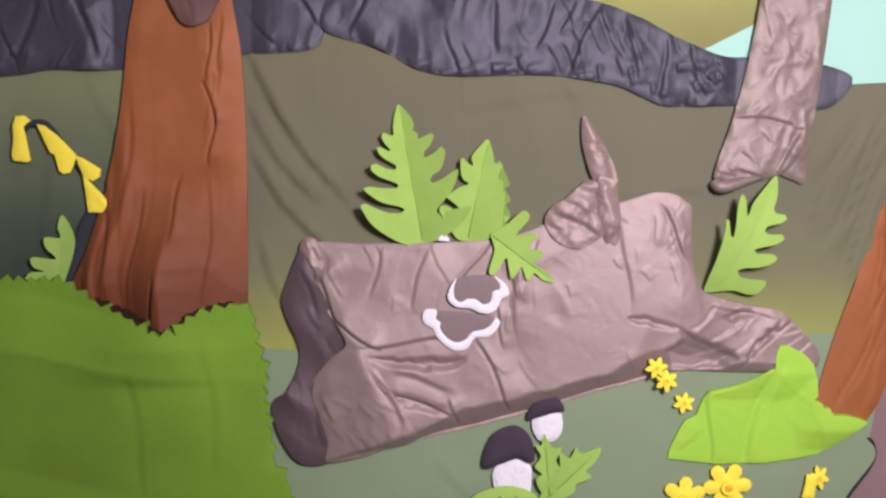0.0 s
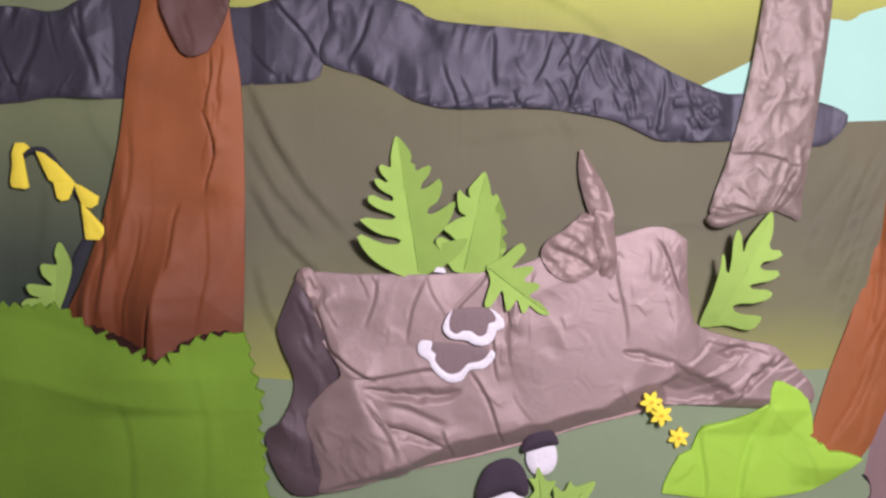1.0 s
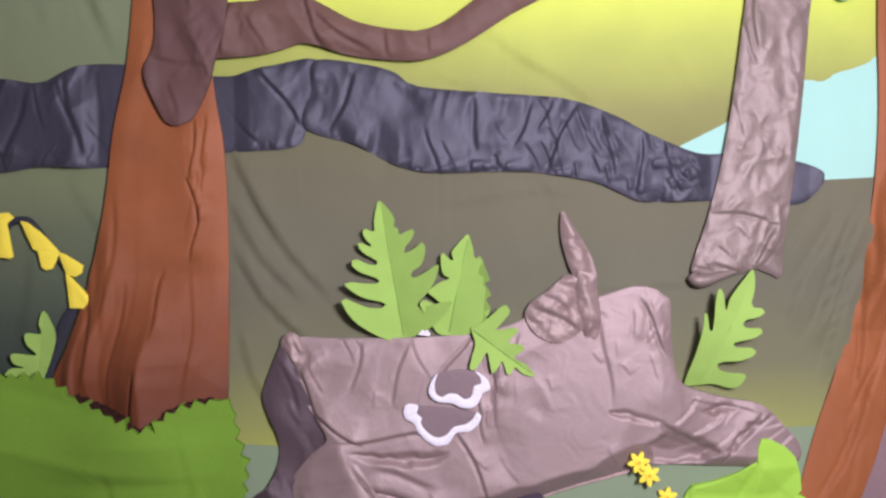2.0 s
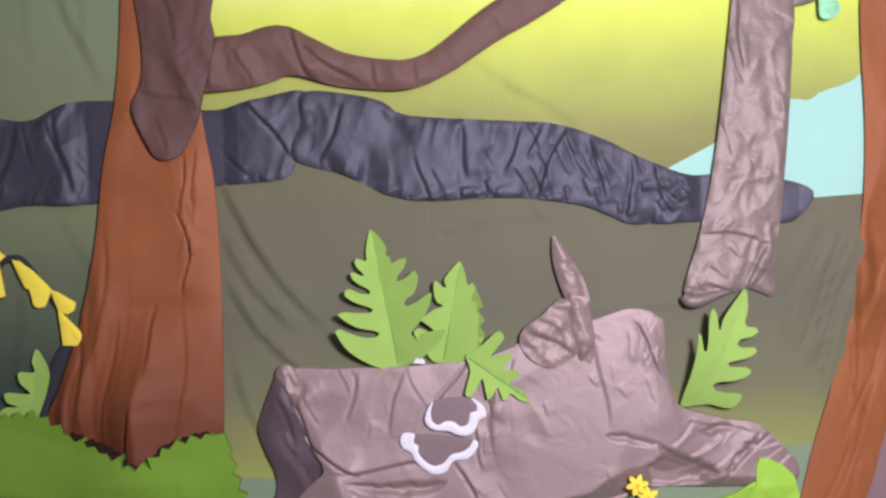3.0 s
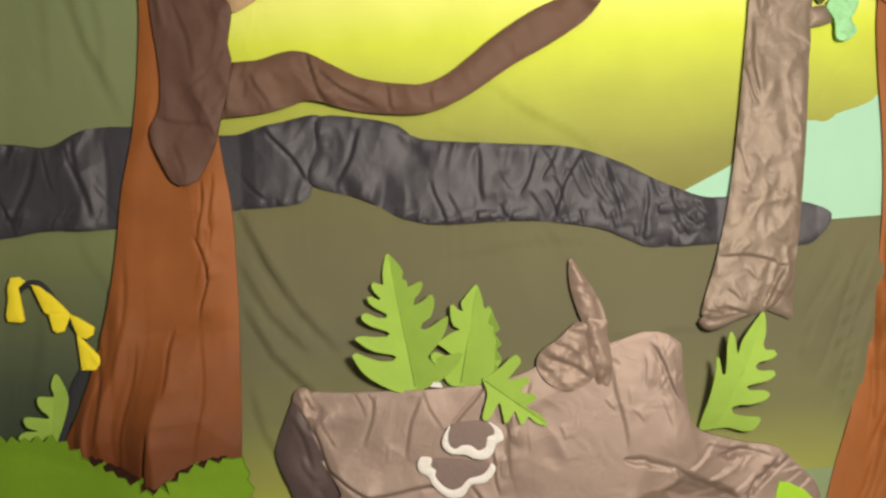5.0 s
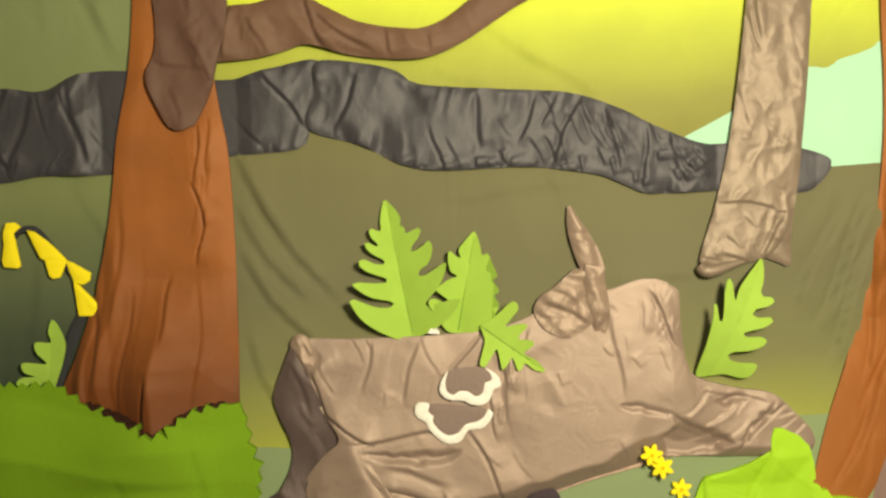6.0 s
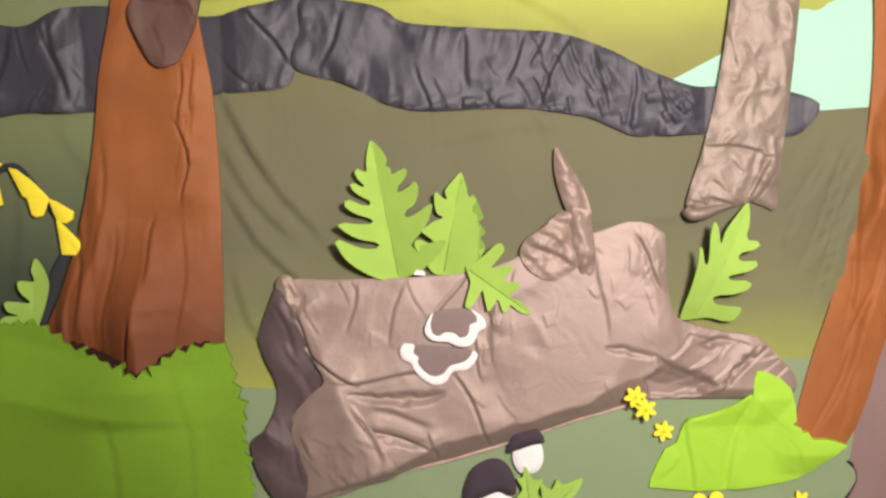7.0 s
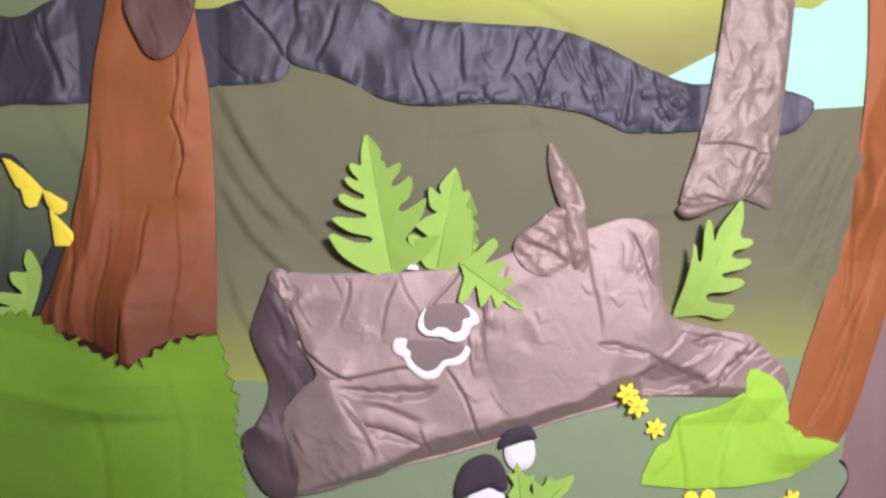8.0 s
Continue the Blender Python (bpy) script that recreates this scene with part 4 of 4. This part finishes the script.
fern((-0.030, 1.208), (-0.072, 1.459),
     [(0.018, -0.105), (0.12, -0.239), (0.23, -0.328), (0.357, -0.371), (0.368, -0.345), (0.321, -0.277), (0.272, -0.197), (0.253, -0.109), (0.273, -0.082), (0.297, -0.11), (0.348, -0.221), (0.416, -0.297), (0.47, -0.332), (0.475, -0.291), (0.448, -0.204), (0.43, -0.115), (0.446, -0.093), (0.47, -0.117), (0.525, -0.207), (0.585, -0.261), (0.62, -0.255), (0.623, -0.222), (0.571, -0.148), (0.561, -0.093), (0.585, -0.089), (0.639, -0.152), (0.689, -0.191), (0.73, -0.197), (0.729, -0.169), (0.694, -0.123), (0.699, -0.106), (0.753, -0.141), (0.806, -0.152), (0.823, -0.133), (0.793, -0.074), (0.863, -0.063), (0.961, -0.03)],
     [(0.003, 0.028), (0.032, 0.141), (0.092, 0.258), (0.162, 0.342), (0.223, 0.384), (0.225, 0.297), (0.216, 0.208), (0.205, 0.154), (0.224, 0.137), (0.26, 0.163), (0.316, 0.232), (0.393, 0.297), (0.489, 0.337), (0.475, 0.283), (0.44, 0.205), (0.426, 0.147), (0.441, 0.126), (0.477, 0.151), (0.503, 0.208), (0.568, 0.25), (0.633, 0.265), (0.663, 0.25), (0.642, 0.211), (0.616, 0.155), (0.611, 0.11), (0.648, 0.124), (0.692, 0.176), (0.746, 0.208), (0.764, 0.196), (0.753, 0.142), (0.741, 0.096), (0.785, 0.095), (0.806, 0.067), (0.847, 0.082), (0.914, 0.061)],
     0.002, "large lime-green felt fern frond tucked behind the log", slant=0.42, cut=False)
fern((0.050, 1.215), (0.087, 1.397), [(0.006, -0.106), (0.13, -0.22), (0.25, -0.325), (0.305, -0.285), (0.27, -0.16), (0.285, -0.12), (0.34, -0.20), (0.39, -0.285), (0.425, -0.255), (0.496, -0.183), (0.552, -0.096), (0.573, -0.155), (0.652, -0.198), (0.757, -0.22), (0.783, -0.203), (0.744, -0.151), (0.728, -0.093), (0.799, -0.124), (0.871, -0.095), (0.959, -0.041)],
     [(0.053, 0.181), (0.203, 0.294), (0.334, 0.344), (0.397, 0.276), (0.508, 0.281), (0.557, 0.227), (0.628, 0.224), (0.659, 0.163), (0.789, 0.18), (0.791, 0.108), (0.887, 0.067)], 0.002, "lime-green felt fern frond with folded edge beside the log", slant=0.36, lean=-0.04, cut=False)
fern((0.088, 1.222), (0.106, 1.358), [(0.1, -0.08), (0.4, -0.12), (0.75, -0.08)],
     [(0.10, 0.09), (0.20, 0.20), (0.30, 0.15), (0.36, 0.23), (0.46, 0.16), (0.54, 0.21), (0.66, 0.12), (0.72, 0.17), (0.86, 0.10)], 0.003, "narrow green felt fern frond turned away behind another", slant=0.0, lean=0.9, cut=False, ribbed=False)
fern((0.091, 1.229), (0.204, 1.144), [(0.03, -0.067), (0.083, -0.231), (0.122, -0.437), (0.168, -0.507), (0.253, -0.464), (0.257, -0.317), (0.259, -0.186), (0.341, -0.265), (0.434, -0.353), (0.48, -0.326), (0.465, -0.182), (0.485, -0.144), (0.628, -0.224), (0.683, -0.186), (0.643, -0.05), (0.686, -0.029), (0.83, -0.049)],
     [(0.146, 0.112), (0.214, 0.273), (0.272, 0.397), (0.336, 0.376), (0.338, 0.25), (0.337, 0.118), (0.454, 0.216), (0.541, 0.284), (0.558, 0.2), (0.552, 0.098), (0.618, 0.128), (0.706, 0.186), (0.739, 0.135), (0.734, 0.058), (0.88, 0.064)], -0.020, "small felt fern frond drooping over the log", slant=0.16, cut=False)
fern((0.500, 1.124), (0.596, 1.331), [(-0.044, -0.095), (0.041, -0.13), (0.238, -0.164), (0.43, -0.209), (0.537, -0.249), (0.53, -0.222), (0.428, -0.15), (0.433, -0.128), (0.53, -0.159), (0.649, -0.204), (0.75, -0.217), (0.732, -0.171), (0.621, -0.099), (0.711, -0.103), (0.797, -0.084), (0.905, -0.048)],
     [(0.056, 0.09), (0.078, 0.21), (0.125, 0.27), (0.227, 0.271), (0.192, 0.153), (0.178, 0.072), (0.207, 0.039), (0.251, 0.072), (0.307, 0.172), (0.385, 0.247), (0.434, 0.248), (0.439, 0.207), (0.393, 0.098), (0.408, 0.067), (0.442, 0.099), (0.514, 0.192), (0.583, 0.237), (0.606, 0.212), (0.565, 0.115), (0.578, 0.07), (0.617, 0.081), (0.678, 0.159), (0.732, 0.192), (0.752, 0.163), (0.731, 0.096), (0.757, 0.069), (0.867, 0.057)], -0.006, "lime-green felt fern frond standing off the olive cloth", slant=0.12, lean=-0.10, bow=0.028, cut=False, ribbed=False)
fern((-0.694, 1.128), (-0.684, 1.263), [(0.08, -0.42), (0.2, -0.39), (0.23, -0.2), (0.28, -0.34), (0.41, -0.36), (0.41, -0.05), (0.55, -0.18), (0.69, -0.2), (0.70, 0.0), (0.84, -0.04)], [(0.15, 0.08), (0.47, 0.18), (0.70, 0.2), (0.9, 0.1)], -0.006, "small green felt fern frond behind the bush", slant=0.08, cut=False, ribbed=False)
fern((0.201, 0.739), (0.190, 0.861), [(0.143, -0.135), (0.327, -0.175), (0.393, -0.088), (0.525, -0.182), (0.663, -0.08), (0.841, -0.145), (0.833, -0.056)], [(0.12, 0.126), (0.391, 0.117), (0.467, 0.19), (0.585, 0.143), (0.773, 0.242), (0.786, 0.104)], -0.010, "small green felt leaf beside the mushrooms", slant=0.12, category="leaf", cut=False)
fern((0.178, 0.719), (0.294, 0.834), [(0.233, -0.122), (0.385, -0.162), (0.519, -0.167), (0.644, -0.301), (0.662, -0.189), (0.701, -0.168), (0.813, -0.203), (0.805, -0.116)], [(0.226, 0.094), (0.438, 0.15), (0.511, 0.102), (0.693, 0.162), (0.697, 0.071), (0.844, 0.07)], -0.008, "pointed green felt leaf beside the mushrooms", slant=0.12, category="leaf", cut=False)

# ---- the bushes ----
bush = thing("bush", "large grass-green felt bush with a pinked, toothed edge", "bush")
bush_edge = zigzag([(-0.300, 0.60), (-0.268, 0.738), (-0.287, 0.794), (-0.304, 0.815), (-0.306, 0.868), (-0.318, 0.942), (-0.312, 0.984), (-0.328, 1.036), (-0.335, 1.093), (-0.359, 1.108)], 0.024, -0.010, 4)
bush_top = zigzag([(-0.359, 1.108), (-0.447, 1.086), (-0.465, 1.055), (-0.505, 1.055), (-0.556, 1.086), (-0.617, 1.110), (-0.673, 1.147), (-0.802, 1.150), (-1.05, 1.16)], 0.023, -0.012, 7)


def bush_lift(x, z):
    """The bush lies over the foot of the tree."""
    return 0.034 * np.exp(-((x + 0.50) / 0.12) ** 2) * np.clip((z - 0.96) / 0.07, 0, 1)


def felt_swell(x, z, d):
    # a pressed fold across the felt: the upper part leans back to the light, the lower part hangs under it
    fold = np.interp(x, (-0.85, -0.72, -0.60, -0.48, -0.30), (1.045, 1.022, 0.992, 0.972, 0.966))
    up = z - fold
    full = 0.012 + 0.026 * np.clip((-0.38 - x) / 0.20, 0, 1)
    lean = np.where(up > 0, full * (1 - np.clip(up, 0, 0.10) / 0.10), full * (1 + np.clip(up / 0.24, -1, 0)))
    return lean + bush_lift(x, z) + 0.006 * (soft_noise(x * 6, z * 5, 91) - 0.5) + creases(x, z, [(-0.55, 0.99, -0.53, 0.74, 0.012, 0.004), (-0.42, 1.08, -0.40, 0.80, 0.012, 0.003)])


# added dark strip: paints the shade in the notches of the bush's top edge
sheet("notch_shade", zigzag([(-0.362, 1.090), (-0.372, 1.111), (-0.449, 1.090), (-0.467, 1.059), (-0.503, 1.059), (-0.554, 1.090), (-0.615, 1.114)], 0.017, -0.004, 12) + [(-0.60, 1.05), (-0.48, 1.0), (-0.37, 1.05)], -0.031, mat_notchshade, bush, res=0.008, thick=0.002, lip=0.0, height=lambda x, z, d: bush_lift(x, z), label="dark brown toothed strip for the shade in the notches")
sheet("felt", [(-1.05, 0.45), (-0.33, 0.45)] + bush_edge + bush_top[1:], -0.034, mat_bush, bush, puff=0.001, roll=0.01, res=0.008, thick=0.003, height=felt_swell)
def lime_lift(x, z):
    """The bush lies over the log's end and the foot of the tree."""
    over_log = np.clip((z - 0.925) / 0.05, 0, 1)
    over_tree = np.clip((x - 0.64) / 0.04, 0, 1) * np.clip((z - 0.83) / 0.04, 0, 1)
    return 0.016 * np.maximum(over_log, over_tree)


lime_bush = thing("bush", "lime-green cloth bush, pleated and creased, on the meadow", "bush")
sheet("leaf_mass", straight_through([(0.418, 0.812), (0.421, 0.830), (0.435, 0.862), (0.447, 0.884), (0.468, 0.895), (0.480, 0.928), (0.489, 0.940), (0.530, 0.948), (0.570, 0.962), (0.604, 0.980), (0.605, 1.010), (0.611, 1.027), (0.625, 1.027), (0.655, 1.012), (0.673, 0.993),
      (0.681, 0.962), (0.683, 0.934), (0.676, 0.927), (0.690, 0.921), (0.695, 0.911), (0.703, 0.913), (0.713, 0.898), (0.735, 0.898), (0.757, 0.893), (0.775, 0.886), (0.748, 0.862), (0.719, 0.838), (0.690, 0.822), (0.660, 0.815), (0.600, 0.806), (0.505, 0.803)], 0.012),
      -0.001, mat_lime, lime_bush, puff=0.001, roll=0.01, res=0.005, height=lambda x, z, d: lime_lift(x, z) + facets(x, z, 0.10, 0.22, 97, 15, 20, 4, 0.5) + creases(x, z, [(0.490, 0.945, 0.497, 0.800, 0.005, 0.011), (0.606, 0.97, 0.560, 0.80, 0.012, 0.012),
      (0.44, 0.83, 0.475, 0.87, 0.006, 0.004), (0.68, 0.90, 0.70, 0.84, 0.006, 0.004), (0.625, 0.99, 0.585, 0.87, 0.010, 0.004)] + scatter(14, 0.45, 0.74, 0.83, 0.97, 20, 40, 0.06, 0.004, 0.002, 24)))
sheet("folded_hem", curve_through([(0.490, 0.940), (0.530, 0.950), (0.570, 0.964), (0.605, 0.984), (0.606, 0.968), (0.570, 0.953), (0.53, 0.941), (0.494, 0.931)], 0.008), -0.010, mat_lime, lime_bush, puff=0.003, roll=0.006, res=0.005)


# ---- bell flower ----
bells = thing("bell_flower", "arching stem of folded yellow felt bells on the dark green cloth", "flower")
sheet("stalk", limb([(-0.682, 1.120, 0.006), (-0.678, 1.150, 0.008), (-0.664, 1.195, 0.010), (-0.645, 1.242, 0.011), (-0.628, 1.275, 0.008)]), 0.0, mat_stem, bells, puff=0.002, roll=0.006, res=0.005, label="navy felt stalk")
cord("stem", [(-0.612, -0.003, 1.290, 0.4), (-0.640, -0.004, 1.335, 0.6), (-0.672, -0.004, 1.385, 0.8), (-0.700, -0.004, 1.422, 0.9), (-0.718, -0.004, 1.429, 1.0), (-0.738, -0.004, 1.424, 0.9), (-0.746, -0.004, 1.41, 0.5)], 0.0065, mat_stem, bells, "navy felt stem")


def bell(points):
    sheet("bell", straight_through(points, 0.006), -0.006, mat_yellow, bells, puff=0.002, roll=0.012, lip=0.003, res=0.005, height=lambda x, z, d: crumple(x, z, 0.03, 0.05, 0.002, 101, 30))


bell([(-0.768, 1.372), (-0.763, 1.40), (-0.763, 1.422), (-0.757, 1.441), (-0.742, 1.442), (-0.731, 1.433), (-0.744, 1.422), (-0.741, 1.40), (-0.735, 1.362), (-0.740, 1.359), (-0.765, 1.362)])
bell([(-0.720, 1.427), (-0.706, 1.424), (-0.683, 1.406), (-0.652, 1.372), (-0.668, 1.366), (-0.690, 1.372), (-0.698, 1.376)])
bell([(-0.690, 1.373), (-0.672, 1.378), (-0.650, 1.370), (-0.658, 1.352), (-0.664, 1.340), (-0.676, 1.338), (-0.683, 1.343)])
bell([(-0.652, 1.370), (-0.640, 1.366), (-0.608, 1.346), (-0.611, 1.332), (-0.623, 1.325), (-0.638, 1.330), (-0.646, 1.350)])
bell([(-0.640, 1.334), (-0.628, 1.322), (-0.595, 1.286), (-0.608, 1.268), (-0.634, 1.269), (-0.637, 1.30)])


# ---- daffodils ----
def daffodil(x, z, size, y=-0.007, spin=0.0, squash=1.0, label="small yellow felt daffodil with an orange-stitched centre"):
    """Six pointed petals round a short trumpet."""
    flower = thing("daffodil", label, "flower", "felt daffodils on the meadow")
    ring = []
    petal = ((-30, 0.48), (-19, 0.72), (-7, 0.92), (0, 1.0), (7, 0.92), (19, 0.72)) if size < 0.03 else ((-30, 0.55), (-21, 0.84), (-10, 1.0), (0, 1.03), (10, 1.0), (21, 0.84))
    for i in range(6):
        for da, rad in petal:
            u = radians(spin + 60 * i + da)
            ring.append((x + squash * size * rad * math.cos(u), z + size * rad * math.sin(u)))
    sheet("petals", ring, y, mat_yellow, flower, puff=0.10 * size, roll=size * 0.5, lip=0.002, res=max(0.004, size * 0.14))
    bm = bmesh.new()
    bmesh.ops.create_cone(bm, cap_ends=True, segments=14, radius1=0.26 * size * squash, radius2=0.32 * size * squash, depth=0.28 * size, matrix=pose(x, y - 0.20 * size, z, 90, 0, 0))
    part("trumpet", bm, mat_yellow, flower, smooth=False)
    bm = bmesh.new()
    bmesh.ops.create_uvsphere(bm, u_segments=10, v_segments=6, radius=0.17 * size, matrix=pose(x, y - 0.33 * size, z) @ Matrix.Diagonal((squash, 0.4, 1, 1)))
    part("centre", bm, mat_orange, flower, "orange stitched centre")


daffodil(0.388, 0.990, 0.0205, spin=10, y=-0.031)
daffodil(0.408, 0.964, 0.0215, spin=35, y=-0.022)
daffodil(0.444, 0.919, 0.0200, spin=20)
daffodil(0.527, 0.762, 0.043, spin=5, label="large yellow felt daffodil with an orange-stitched centre")
daffodil(0.449, 0.738, 0.040, spin=25, label="large yellow felt daffodil with an orange-stitched centre")
daffodil(0.694, 0.779, 0.024, spin=50, squash=0.75, label="yellow felt daffodil turned sideways")
sheet("bud", limb([(0.680, 0.785, 0.010), (0.678, 0.765, 0.010), (0.674, 0.74, 0.011)]), -0.010, mat_yellow, thing("daffodil_bud", "narrow yellow felt daffodil bud", "flower"), puff=0.005, roll=0.01, res=0.005)


# ---- mushrooms ----
def mushroom(cap, stalk, label):
    m = thing("mushroom", label, "mushroom", "felt mushrooms on the meadow")
    sheet("stalk", curve_through(stalk, 0.005), -0.006, mat_white, m, puff=0.004, roll=0.015, res=0.005, label="white felt stalk")
    sheet("cap", curve_through(cap, 0.005), -0.014, mat_cap, m, puff=0.008, roll=0.02, res=0.005, label="dark aubergine felt cap")


mushroom([(0.160, 0.889), (0.163, 0.908), (0.176, 0.926), (0.195, 0.934), (0.214, 0.929), (0.225, 0.914), (0.227, 0.905), (0.205, 0.901), (0.180, 0.893)],
         [(0.168, 0.880), (0.176, 0.895), (0.215, 0.903), (0.224, 0.885), (0.222, 0.862), (0.208, 0.846), (0.185, 0.845), (0.172, 0.860)], "small dark-capped felt mushroom with white stalk")
mushroom([(0.078, 0.800), (0.080, 0.825), (0.096, 0.860), (0.125, 0.876), (0.150, 0.872), (0.168, 0.848), (0.173, 0.812), (0.160, 0.807), (0.142, 0.815), (0.115, 0.806), (0.090, 0.797)],
         [(0.096, 0.775), (0.105, 0.800), (0.140, 0.815), (0.165, 0.800), (0.168, 0.775), (0.160, 0.740), (0.110, 0.740)], "large dark-capped felt mushroom with white stalk")
mound = thing("felt_mound", "rounded green felt mound with a dark stitch and bead", "mound")
sheet("dome", curve_through([(0.030, 0.70), (0.058, 0.742), (0.085, 0.757), (0.120, 0.764), (0.155, 0.758), (0.180, 0.742), (0.20, 0.70), (0.115, 0.67)], 0.006), -0.020, mat_fern, mound, puff=0.008, roll=0.02, res=0.006)
bm = bmesh.new()
box(bm, 0.106, 0.111, -0.034, -0.028, 0.737, 0.747)
part("stitch", bm, mat_cord, mound, "black stitch", smooth=False)
bm = bmesh.new()
bmesh.ops.create_uvsphere(bm, u_segments=10, v_segments=8, radius=0.0035, matrix=pose(0.139, -0.032, 0.746))
part("bead", bm, mat_bead, mound, "shiny silver bead")

paper = thing("paper_scrap", "small white paper scrap between the fern fronds", "paper")
sheet("scrap", straight_through([(-0.004, 1.218), (0.002, 1.226), (0.010, 1.229), (0.017, 1.222), (0.018, 1.216)], 0.004), -0.016, mat_white, paper, res=0.004, thick=0.001)


# ---- lamps ----
def fill_lamp(eye, radius, z, label):
    lamp = thing("fill_lamp", label, "lamp")
    bm = bmesh.new()
    bmesh.ops.create_cone(bm, cap_ends=True, segments=32, radius1=radius, radius2=radius * 0.9, depth=2.72 - z, matrix=pose(eye[0], eye[1], (2.72 + z) / 2 + 0.02))
    part("housing", bm, mat_metal, lamp, smooth=False)


# unseen housing added where the fill light hangs
fill_lamp(FILL_AT, 0.36, 2.70, "round white housing added on the ceiling for the fill light")
# unseen stand and head, added to carry the key light from the right
stand = thing("key_lamp", "unseen stand lamp added at the key light, turned towards the hanging", "lamp")
lx, ly, lz = KEY_AT
back = (Vector(KEY_AT) - Vector((0.2, 0, 1.25))).normalized() * 0.05
cord("pole", [(lx + 0.1, ly - 0.1, 0.02, 1), (lx + 0.1, ly - 0.1, 0.9, 1), (lx + 0.1, ly - 0.1, lz - 0.05, 1), (lx + back.x, ly + back.y, lz + back.z, 1)], 0.012, mat_metal, stand)
bm = bmesh.new()
bmesh.ops.create_cone(bm, cap_ends=True, segments=32, radius1=0.16, radius2=0.15, depth=0.03, matrix=pose(lx + 0.1, ly - 0.1, 0.015))
part("base", bm, mat_metal, stand, smooth=False)
bm = bmesh.new()
bmesh.ops.create_cone(bm, cap_ends=True, segments=32, radius1=0.08, radius2=0.18, depth=0.05, matrix=look(Vector(KEY_AT) + back * 0.7, (0.2, 0, 1.25)) @ pose(0, 0, 0, 180))
part("shade", bm, mat_metal, stand, smooth=False)
